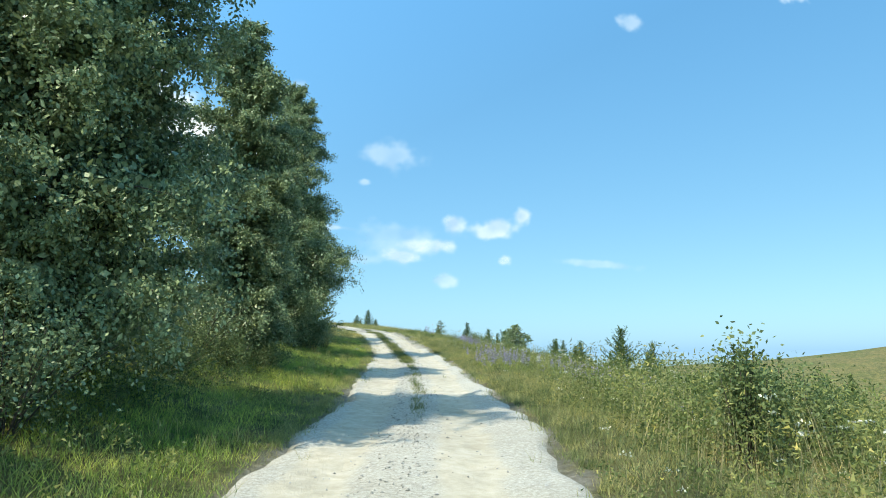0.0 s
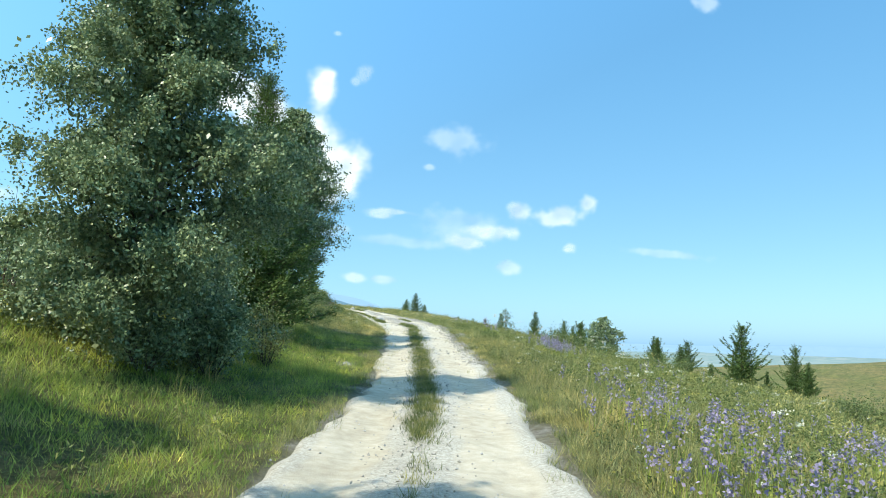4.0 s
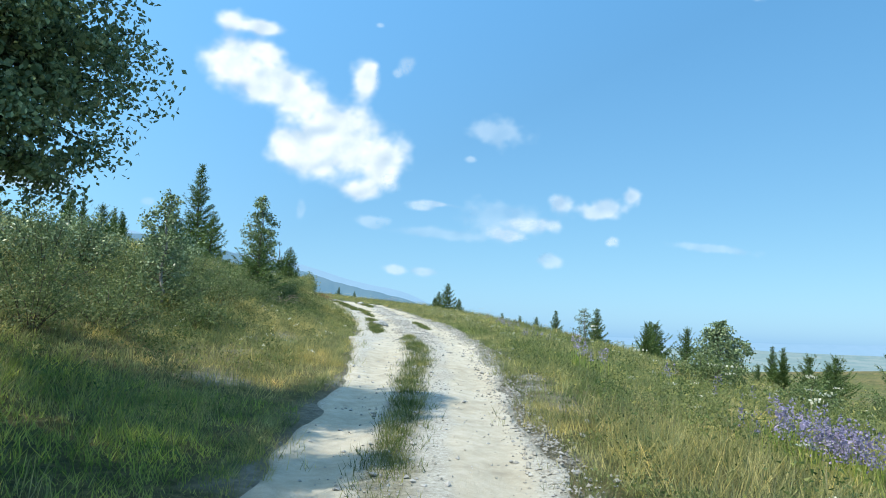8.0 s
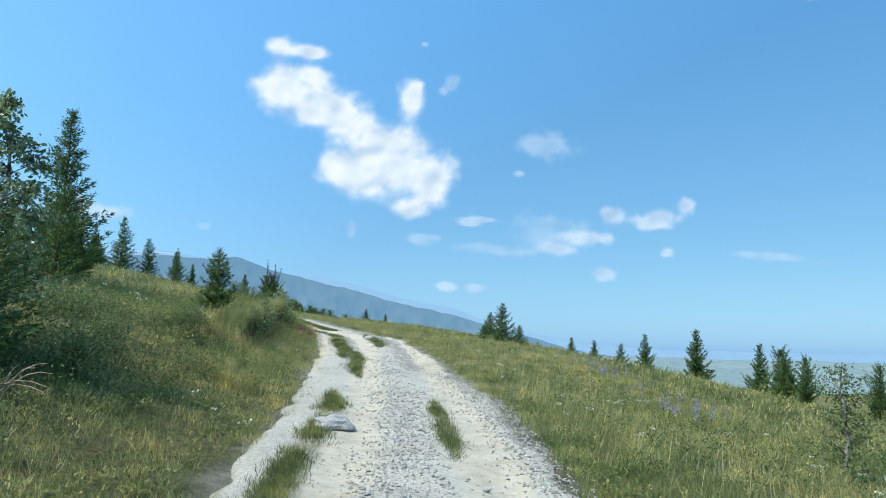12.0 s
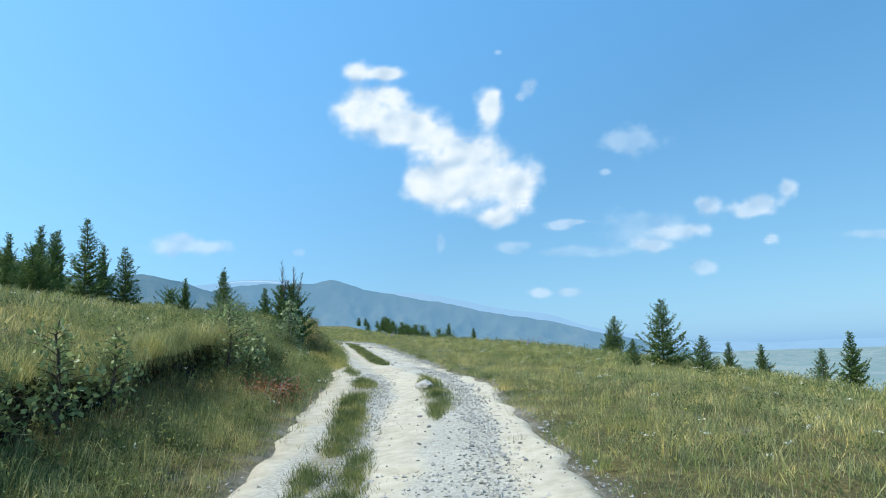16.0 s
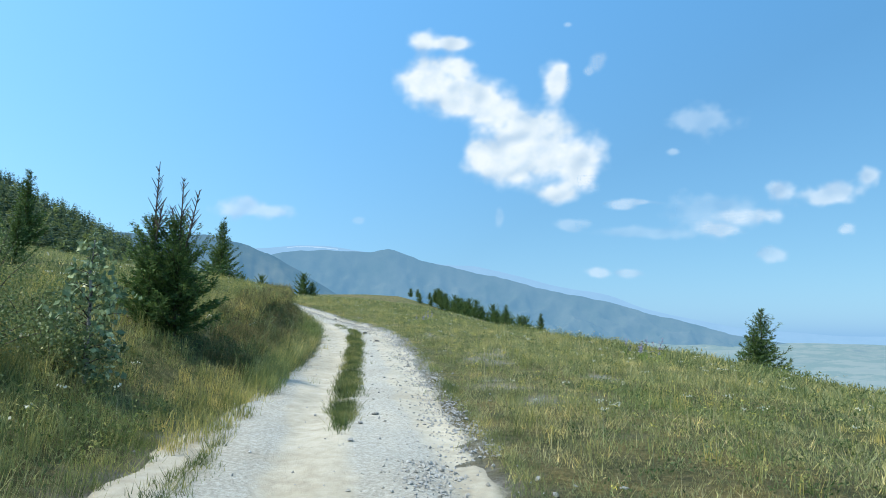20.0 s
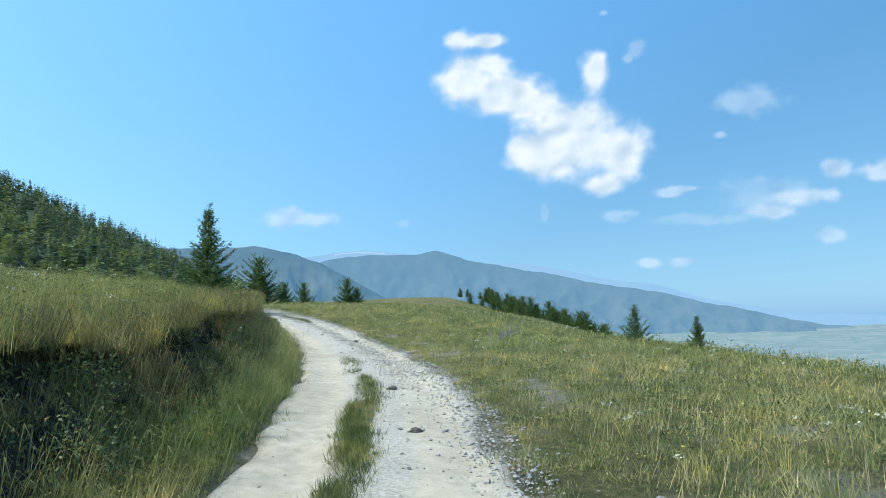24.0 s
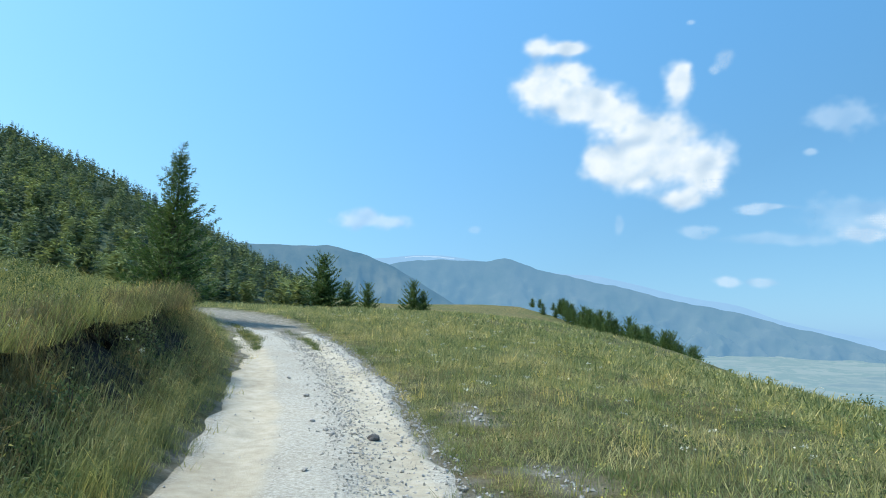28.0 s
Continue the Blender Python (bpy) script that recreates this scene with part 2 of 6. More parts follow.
# ---- the lie of the land ----
LINE = np.array([
    (0.34, -18.00, -2.87), (0.22, -12.00, -2.44), (0.11, -6.00, -2.02), (0.00, 0.00, -1.60), (-0.07, 5.94, -1.21),
    (-0.05, 11.90, -0.84), (-0.36, 18.12, -0.45), (-0.74, 23.97, -0.09), (-1.32, 30.06, 0.27), (-2.10, 35.69, 0.74),
    (-3.02, 41.86, 1.31), (-4.01, 47.93, 1.84), (-5.12, 53.61, 2.14), (-6.75, 59.50, 2.56), (-8.79, 65.13, 2.99),
    (-10.82, 70.81, 3.45), (-13.01, 76.18, 3.92), (-15.91, 81.41, 4.26), (-19.06, 86.78, 4.63), (-22.11, 91.90, 5.03),
    (-25.35, 96.77, 5.49), (-29.17, 101.57, 5.85), (-33.27, 105.95, 6.20), (-37.75, 109.94, 6.80), (-42.58, 113.50, 7.38),
    (-47.9, 116.3, 7.95), (-53.7, 118.0, 8.35), (-59.7, 118.8, 8.7), (-65.7, 118.6, 9.0), (-71.6, 117.8, 9.3)])


def curve_points(p, per=12):
    """A smooth line through the rows of p."""
    q = np.vstack([2 * p[0] - p[1], p, 2 * p[-1] - p[-2]])
    out = []
    for a, b, c, d in zip(q[:-3], q[1:-2], q[2:-1], q[3:]):
        for u in np.arange(per) / per:
            out.append(0.5 * (2 * b + (c - a) * u + (2 * a - 5 * b + 4 * c - d) * u * u + (3 * b - a - 3 * c + d) * u ** 3))
    return np.array(out + [p[-1]])


ROAD = curve_points(LINE)
ROAD_S = np.concatenate([[0], np.cumsum(np.hypot(*np.diff(ROAD[:, :2], axis=0).T))])
ROAD_S -= ROAD_S[36]
ROAD_T = np.gradient(ROAD[:, :2], axis=0)
ROAD_T /= np.linalg.norm(ROAD_T, axis=1)[:, None]


def along(x, y):
    """Metres along the road, metres to its right and the road's height there, for arrays of places."""
    x, y = np.atleast_1d(np.asarray(x, float)), np.atleast_1d(np.asarray(y, float))
    s, d, z = np.empty_like(x), np.empty_like(x), np.empty_like(x)
    for k in range(0, len(x), 20000):
        a, b = x[k:k + 20000], y[k:k + 20000]
        i = ((ROAD[None, :, 0] - a[:, None]) ** 2 + (ROAD[None, :, 1] - b[:, None]) ** 2).argmin(1)
        vx, vy, t = a - ROAD[i, 0], b - ROAD[i, 1], ROAD_T[i]
        u = vx * t[:, 0] + vy * t[:, 1]
        s[k:k + 20000] = ROAD_S[i] + u
        d[k:k + 20000] = vx * t[:, 1] - vy * t[:, 0]
    z = np.interp(s, ROAD_S, ROAD[:, 2])
    return s, d, z


def at_road(s, d):
    """The place d metres to the right of the road's line, s metres along it."""
    s, d = np.asarray(s, float), np.asarray(d, float)
    x, y = np.interp(s, ROAD_S, ROAD[:, 0]), np.interp(s, ROAD_S, ROAD[:, 1])
    tx, ty = np.interp(s, ROAD_S, ROAD_T[:, 0]), np.interp(s, ROAD_S, ROAD_T[:, 1])
    return x + d * ty, y - d * tx


EDGE_S = [-20, 0, 10, 20, 34, 44, 52, 60, 68, 76, 84, 92, 100, 112, 124, 160]
EDGE_L = [-2.0, -2.0, -1.95, -1.85, -1.6, -1.6, -2.3, -2.35, -2.35, -2.6, -2.45, -1.9, -1.7, -1.7, -1.4, -1.4]
EDGE_R = [1.6, 1.55, 1.5, 1.2, 1.2, 1.0, 1.15, 1.3, 1.3, 1.05, 0.95, 0.95, 1.0, 1.05, 1.35, 1.4]


def smooth(a, b, x):
    u = np.clip((x - a) / (b - a), 0, 1)
    return u * u * (3 - 2 * u)


def wave(x, y, scale, seed=0.0):
    """Cheap rolling unevenness between about -1 and 1."""
    a, b = x / scale + seed * 1.7, y / scale + seed * 2.3
    return (np.sin(a * 1.9 + 1.3 * np.sin(b * 1.1)) + np.sin(b * 2.3 + 1.7 * np.sin(a * 0.8 + 2)) + np.sin((a + b) * 1.3 + 0.9)) / 3


# sections across: metres from the line, height over the road, at some distances along it
RIGHT_D = [0, 1.2, 2.5, 4, 7, 10, 15, 20, 30, 45, 70, 400]
RIGHT = {-20: [0, 0, -0.05, -0.25, -0.75, -1.3, -2.2, -3.0, -4.5, -6.6, -12, -120],
         63: [0, 0, -0.05, -0.35, -0.95, -1.5, -2.4, -3.2, -4.6, -6.8, -12, -120],
         78: [0, 0, 0.0, 0.0, -0.2, -0.65, -1.6, -2.5, -4.3, -7.0, -14, -120],
         100: [0, 0, 0.05, 0.05, -0.05, -0.4, -1.2, -2.1, -4.0, -7.0, -14, -120],
         128: [0, 0, 0.05, 0.05, -0.05, -0.35, -1.0, -1.8, -3.6, -6.8, -14, -120]}
LEFT_D = [0, 1.8, 2.2, 2.7, 3.3, 3.5, 3.75, 4.3, 4.6, 5, 6.5, 9, 13, 20, 40]
LEFT = {-20: [0, 0, 0.02, 0.05, 0.12, 0.17, 0.25, 0.35, 0.42, 0.5, 0.95, 1.6, 2.2, 3.4, 8],
        36: [0, 0, 0.02, 0.05, 0.10, 0.15, 0.22, 0.35, 0.43, 0.55, 1.1, 1.7, 2.3, 3.3, 8],
        52: [0, 0, 0, 0.05, 0.10, 0.16, 0.25, 0.4, 0.5, 0.6, 1.2, 2.1, 2.8, 4.0, 8],
        59: [0, 0, 0, 0.05, 0.17, 0.23, 0.32, 0.5, 0.65, 0.8, 1.35, 2.0, 2.7, 3.8, 8],
        65: [0, 0, 0, 0.06, 0.24, 0.31, 0.42, 0.66, 1.02, 1.16, 1.42, 1.8, 2.5, 3.6, 8],
        79: [0, 0, 0, 0.06, 0.26, 0.34, 0.44, 0.66, 1.0, 1.14, 1.44, 1.85, 2.5, 3.6, 8],
        86: [0, 0, 0, 0.05, 0.30, 0.42, 0.6, 0.85, 0.95, 1.1, 1.45, 1.9, 2.6, 3.6, 8],
        93: [0, 0, 0.15, 0.60, 0.96, 1.12, 1.26, 1.35, 1.39, 1.45, 1.66, 2.0, 2.55, 3.5, 8],
        110: [0, 0, 0.17, 0.60, 0.93, 1.08, 1.20, 1.29, 1.33, 1.39, 1.6, 1.92, 2.47, 3.4, 8],
        118: [0, 0, 0.32, 0.76, 0.98, 1.06, 1.18, 1.27, 1.31, 1.37, 1.58, 1.9, 2.45, 3.4, 8],
        121.5: [0, 0, 0.38, 0.70, 0.83, 0.90, 1.0, 1.08, 1.12, 1.18, 1.4, 1.72, 2.3, 3.2, 8],
        128: [0, 0, 0.05, 0.15, 0.30, 0.36, 0.43, 0.55, 0.62, 0.7, 1.0, 1.3, 1.7, 2.6, 7]}


def section(table, ds, s, d):
    ks = sorted(table)
    rows = np.array([np.interp(d, ds, table[k]) for k in ks])
    i = np.clip(np.searchsorted(ks, s) - 1, 0, len(ks) - 2)
    k = np.array(ks, float)
    u = smooth(0, 1, (s - k[i]) / (k[i + 1] - k[i]))
    n = np.arange(len(s))
    return rows[i, n] * (1 - u) + rows[i + 1, n] * u


def far_land(x, y):
    """The broad forms: the plateau ahead, with its knoll, and the wooded hill to the left."""
    up = -0.55 * x + 0.83 * (y - 110)
    side = 0.83 * x + 0.55 * (y - 110)
    z = np.interp(up, [-300, -60, 5, 26, 100, 200, 300, 340, 500, 1500], [-25, 1, 6.6, 8.0, 11, 14.5, 22.5, 23, 5, -170])
    q = np.clip(side + 30, 0, 1e9)
    k = np.interp(up, [0, 80, 250], [0.0065, 0.005, 0.0025])
    z = z - np.where(q < 70, k * q * q, k * 4900 + 0.45 * (q - 70))
    z = z + 5 * np.exp(-((x + 160) / 24) ** 2 - ((y - 372) / 24) ** 2)
    return np.maximum(np.maximum(z, hill_land(x, y)), -170)


HILL_AZ = [-130, -110, -85, -66, -60.7, -53.5, -48, -44.5, -42.5, -40]
HILL_UP = [3, 8, 13.5, 13.1, 11.4, 8.2, 5.4, 3.7, 2.5, 0.0]


def hill_land(x, y):
    """The wooded hill far to the left: its crest's rise in degrees by bearing."""
    dx, dy = x + 24.0, y - 92.0
    r, az = np.hypot(dx, dy), np.degrees(np.arctan2(dx, dy))
    crest = np.interp(az, [-66, -53, -44, -40], [640, 560, 420, 380])
    top = crest * np.tan(np.radians(np.interp(az, HILL_AZ, HILL_UP, left=0, right=0))) + 6.5
    rise = np.clip((r - 80) / (crest - 80), 0, 1)
    z = 3.0 + (top - 3.0) * rise ** 1.12 - 0.30 * np.clip(r - crest, 0, 1e9)
    return np.where((az < -40) & (az > -130) & (r > 80), z, -200.0)


def spur_land(x, y):
    """The low grassy spur across the dip on the right."""
    z = -0.4 + 0.11 * np.clip(x - 88, 0, 150) - 0.05 * np.clip(88 - x, 0, 1e9) - 0.0012 * (y - 215) ** 2
    return np.where(y > 215, z - 0.25 * (y - 215), z)


def land(x, y, sink=True):
    x, y = np.atleast_1d(np.asarray(x, float)), np.atleast_1d(np.asarray(y, float))
    s, d, z = along(x, y)
    near = np.where(d > 0, section(RIGHT, RIGHT_D, s, d), section(LEFT, LEFT_D, s, -d)) + z
    near += np.clip((np.abs(d) - 2) / 3, 0, 1) * (0.07 * wave(x, y, 1.3, 1) + 0.10 * wave(x, y, 4.0, 2))
    far = far_land(x, y)
    u = np.maximum(smooth(14, 50, -d), smooth(122, 142, s))
    h = near * (1 - u) + far * u
    h = np.maximum(h, spur_land(x, y))
    h = h + smooth(15, 60, np.abs(d)) * 0.4 * wave(x, y, 16, 3)
    h = np.maximum(h, -170)
    if sink:
        l, r = np.interp(s, EDGE_S, EDGE_L), np.interp(s, EDGE_S, EDGE_R)
        inside = np.minimum(d - l, r - d)
        h = h - 0.10 * smooth(-0.05, 0.25, inside) * (s < 158)
    return h


def mesh_from(name, verts, faces, mat, smooth_shade=True):
    me = bpy.data.meshes.new(name)
    verts, faces = np.asarray(verts, np.float32), np.asarray(faces, np.int32)
    k = faces.shape[1]
    me.vertices.add(len(verts))
    me.vertices.foreach_set("co", verts.ravel())
    me.loops.add(faces.size)
    me.loops.foreach_set("vertex_index", faces.ravel())
    me.polygons.add(len(faces))
    me.polygons.foreach_set("loop_start", np.arange(0, faces.size, k, dtype=np.int32))
    me.polygons.foreach_set("use_smooth", np.full(len(faces), smooth_shade))
    me.update(calc_edges=True)
    me.materials.append(mat)
    return me


def grid_faces(nx, ny):
    i = np.arange(nx - 1)[None, :] + nx * np.arange(ny - 1)[:, None]
    i = i.ravel()
    return np.stack([i, i + 1, i + nx + 1, i + nx], 1)


def spread(lo, hi, step, reach_lo, reach_hi, grow=1.16):
    """Lines step apart between lo and hi, ever wider beyond."""
    mid = list(np.arange(lo, hi + step / 2, step))
    a, st = [], step
    x = lo
    while x > reach_lo:
        st *= grow
        x -= st
        a.append(x)
    b, st = [], step
    x = mid[-1]
    while x < reach_hi:
        st *= grow
        x += st
        b.append(x)
    return np.array(a[::-1] + mid + b)


GX, GY = spread(-58, 14, 0.36, -4200, 4200), spread(-8, 132, 0.36, -2500, 4300)
gx, gy = np.meshgrid(GX, GY)
gz = land(gx.ravel(), gy.ravel())
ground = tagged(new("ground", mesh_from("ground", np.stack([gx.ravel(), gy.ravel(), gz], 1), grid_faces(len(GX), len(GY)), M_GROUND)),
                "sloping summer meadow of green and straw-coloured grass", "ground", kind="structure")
BARE = [(44.4, -3.4, 1.4, 0.55), (42.2, -3.0, 0.9, 0.6), (47.7, -3.2, 1.7, 0.5), (51.5, -2.9, 1.0, 0.4), (89.5, 2.1, 1.5, 0.5), (93.7, 2.6, 1.8, 0.6), (95.2, 2.7, 1.5, 0.9), (88, 2.5, 1.0, 0.5), (43.5, 1.5, 2.4, 0.5),
        (62, -3.0, 1.5, 0.4), (65, -2.7, 1.5, 0.4), (107.8, 2.05, 1.9, 0.6), (111.5, 2.0, 1.6, 0.5), (115, 1.95, 1.6, 0.4), (101, 2.0, 1.5, 0.4), (33, -2.3, 0.8, 0.3), (91, 4.4, 0.8, 0.4), (98, 4.0, 0.9, 0.5)]


def bareness(x, y):
    """How bare of grass the ground is, between 0 and 1."""
    s, d, _ = along(x, y)
    v = np.zeros_like(s)
    for a, b, p, q in BARE:
        v = np.maximum(v, 1.25 - np.sqrt(((s - a) / p) ** 2 + ((d - b) / q) ** 2))
    l, r = np.interp(s, EDGE_S, EDGE_L), np.interp(s, EDGE_S, EDGE_R)
    v = np.maximum(v, 0.55 - np.maximum(l - d, d - r) / 0.25)
    return smooth(0.3, 0.95, 0.9 * v + 0.45 * wave(x, y, 0.5, 21) + 0.3 * wave(x, y, 0.2, 22))


near_road = np.abs(along(gx.ravel(), gy.ravel())[1]) < 8
bare_v = np.zeros(gx.size, np.float32)
bare_v[near_road] = bareness(gx.ravel()[near_road], gy.ravel()[near_road])
ground.data.attributes.new("bare", "FLOAT", "POINT").data.foreach_set("value", bare_v)

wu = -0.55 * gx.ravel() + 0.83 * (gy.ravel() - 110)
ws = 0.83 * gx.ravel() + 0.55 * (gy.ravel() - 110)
# mask of the darker ground, fading out at the wood's edge
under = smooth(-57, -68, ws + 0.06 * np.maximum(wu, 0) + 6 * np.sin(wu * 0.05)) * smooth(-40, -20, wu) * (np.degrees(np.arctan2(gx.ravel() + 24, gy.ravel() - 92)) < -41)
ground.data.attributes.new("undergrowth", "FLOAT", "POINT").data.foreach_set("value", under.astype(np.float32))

# the road: a crowned strip with worn wheel tracks
RS = np.arange(-16, 150, 0.16)
RU = np.linspace(0, 1, 46)


def road_height(s, d):
    x, y = at_road(s, d)
    z = np.interp(s, ROAD_S, ROAD[:, 2])
    rut = -0.05 * np.exp(-((d + 1.05) / 0.33) ** 2) - 0.05 * np.exp(-((d - 0.55) / 0.33) ** 2)
    return z + rut + 0.03 * wave(x, y, 0.9, 4) + 0.015 * wave(x, y, 0.3, 5)


rs, ru = np.meshgrid(RS, RU, indexing="ij")
rl = np.interp(rs, EDGE_S, EDGE_L) - 0.12 - 0.14 * wave(rs, rs * 0, 1.7, 6) - 0.09 * wave(rs, rs * 0, 0.37, 7)
rr = np.interp(rs, EDGE_S, EDGE_R) + 0.12 + 0.14 * wave(rs, rs * 0, 1.7, 8) + 0.09 * wave(rs, rs * 0, 0.37, 9)
rd = rl + (rr - rl) * ru
rx, ry = at_road(rs.ravel(), rd.ravel())
rz = road_height(rs.ravel(), rd.ravel())
rz = rz - 0.15 * smooth(0.32, 0.0, (np.minimum(ru, 1 - ru) * (rr - rl)).ravel())
road = tagged(new("road", mesh_from("road", np.stack([rx, ry, rz], 1), grid_faces(len(RU), len(RS)), M_ROAD)),
              "pale unpaved hill road with stony wheel tracks", "road", kind="structure")


def worn_share(s, d):
    """How far wheels have ground the road to dust, between 0 and 1."""
    x, y = at_road(s, d)
    sway = 0.12 * wave(s, s * 0, 9.0, 31)
    a = np.interp(s, [60, 67, 82, 88], [-1.12, -0.70, -0.70, -1.12])
    b = np.interp(s, [60, 67, 82, 88], [0.42, 0.92, 0.92, 0.42])
    third = np.exp(-((d + 2.2 + sway) / 0.34) ** 4) * smooth(62, 67, s) * smooth(88, 82, s)
    v = np.exp(-((d - a + sway) / 0.42) ** 4) + np.exp(-((d - b + sway) / 0.40) ** 4) + third
    return np.clip(smooth(0.25, 0.8, v + 0.30 * wave(x, y, 0.7, 32) + 0.18 * wave(x, y, 0.22, 33)), 0.08, 1)


# grass between the wheel tracks: from, to, middle, half-width
STRIPS = [(11, 30, -0.33, 0.16, 25), (24, 50, -0.45, 0.24, 130), (48, 53, -0.66, 0.20, 90), (53, 62, -1.60, 0.20, 220), (56, 61, 0.10, 0.15, 150), (64.5, 71.6, -1.12, 0.18, 190), (68.6, 75.2, -1.50, 0.21, 220), (72.2, 80.5, -1.68, 0.24, 200),
          (73, 80, -0.22, 0.24, 190), (80, 85, -1.8, 0.2, 70), (85, 101, -0.66, 0.18, 300), (99, 104, -0.45, 0.2, 110), (104, 108, -0.6, 0.22, 40), (122, 129, -0.9, 0.2, 150), (122, 128, 0.5, 0.16, 90)]


def strip_share(s, d):
    """How far the turf between the wheel tracks has taken hold, between 0 and 1."""
    v = np.zeros_like(s)
    for a, b, m, q, per in STRIPS:
        u = np.exp(-((d - m - 0.06 * wave(s, s * 0, 1.3, m)) / (q * (0.3 + 0.85 * smooth(a - 0.4, a + 2.2, s) * smooth(b + 0.4, b - 2.2, s)))) ** 2) * smooth(a - 0.8, a + 1.2, s) * smooth(b + 0.8, b - 1.2, s) * min(1.0, per / 130)
        v = np.maximum(v, u)
    return smooth(0.30, 0.8, v + 0.22 * wave(s, d, 0.45, 61) + 0.15 * wave(s, d, 0.17, 62))


metres_in = (np.minimum(ru, 1 - ru) * (rr - rl)).ravel()
rim_v = smooth(0.30, 0.05, metres_in + 0.14 * wave(rx, ry, 0.35, 51) + 0.10 * wave(rx, ry, 0.9, 52))
rim_v = np.maximum(rim_v, strip_share(rs.ravel(), rd.ravel()))
road.data.attributes.new("rim", "FLOAT", "POINT").data.foreach_set("value", rim_v.astype(np.float32))
road.data.attributes.new("worn", "FLOAT", "POINT").data.foreach_set("value", worn_share(rs.ravel(), rd.ravel()).astype(np.float32))

# ---- helpers for things ----
def height_at(x, y):
    return float(land(x, y, sink=False)[0])


def thing(name, x, y, label, category, group="", turn=0.0, z=None):
    ob = new(name)
    ob.matrix_basis = pose(x, y, height_at(x, y) - 0.03 if z is None else z, 0, 0, turn)
    return tagged(ob, label, category, group)


def child(name, me, parent, label=""):
    ob = new(name, me)
    ob.parent = parent
    return tagged(ob, label) if label else ob


def tubes(lines, sides=5):
    """Tapered tubes along lines of points with radii, as vertices and faces."""
    vs, fs, base = [], [], 0
    ang = np.arange(sides) / sides * 2 * np.pi
    for pts, rad in lines:
        pts, rad = np.asarray(pts, float), np.asarray(rad, float)
        t = np.gradient(pts, axis=0)
        t /= np.linalg.norm(t, axis=1)[:, None] + 1e-9
        ref = np.where(np.abs(t[:, 2:3]) > 0.9, [[1.0, 0, 0]], [[0, 0, 1.0]])
        a = np.cross(t, ref)
        a /= np.linalg.norm(a, axis=1)[:, None] + 1e-9
        b = np.cross(t, a)
        ring = pts[:, None] + rad[:, None, None] * (np.cos(ang)[None, :, None] * a[:, None] + np.sin(ang)[None, :, None] * b[:, None])
        vs.append(ring.reshape(-1, 3))
        n = len(pts)
        i = np.arange(n - 1)[:, None] * sides + np.arange(sides)[None, :]
        j = np.arange(n - 1)[:, None] * sides + (np.arange(sides)[None, :] + 1) % sides
        fs.append(base + np.stack([i, j, j + sides, i + sides], 2).reshape(-1, 4))
        base += n * sides
    return np.vstack(vs), np.vstack(fs)


def tube_mesh(name, lines, mat, sides=5):
    v, f = tubes(lines, sides)
    return mesh_from(name, v, f, mat)


def leaf_mesh(name, p, size, mat, rng, droop=0.3, aspect=0.62, along_dir=None, narrow=False):
    """Small pointed leaves at the places p: lozenges, or plain slivers for needles and weeds."""
    n = len(p)
    u = rng.normal(size=(n, 3))
    if along_dir is not None:
        u = along_dir + 0.45 * u
    u[:, 2] -= droop
    u /= np.linalg.norm(u, axis=1)[:, None]
    w = np.cross(u, rng.normal(size=(n, 3)))
    w /= np.linalg.norm(w, axis=1)[:, None]
    L = (size * rng.uniform(0.6, 1.25, n))[:, None]
    if narrow:
        q = np.stack([p - w * L * aspect * 0.5, p + w * L * aspect * 0.5, p + u * L], 1)
        return mesh_from(name, q.reshape(-1, 3), np.arange(3 * n).reshape(n, 3), mat, False)
    q = np.stack([p, p + u * L * 0.45 + w * L * aspect * 0.5, p + u * L, p + u * L * 0.45 - w * L * aspect * 0.5], 1)
    return mesh_from(name, q.reshape(-1, 3), np.arange(4 * n).reshape(n, 4), mat, False)


def bent(a, b, sag, k=5):
    u = np.linspace(0, 1, k)[:, None]
    q = a + (b - a) * u
    q[:, 2] += sag * np.sin(u[:, 0] * np.pi)
    return q


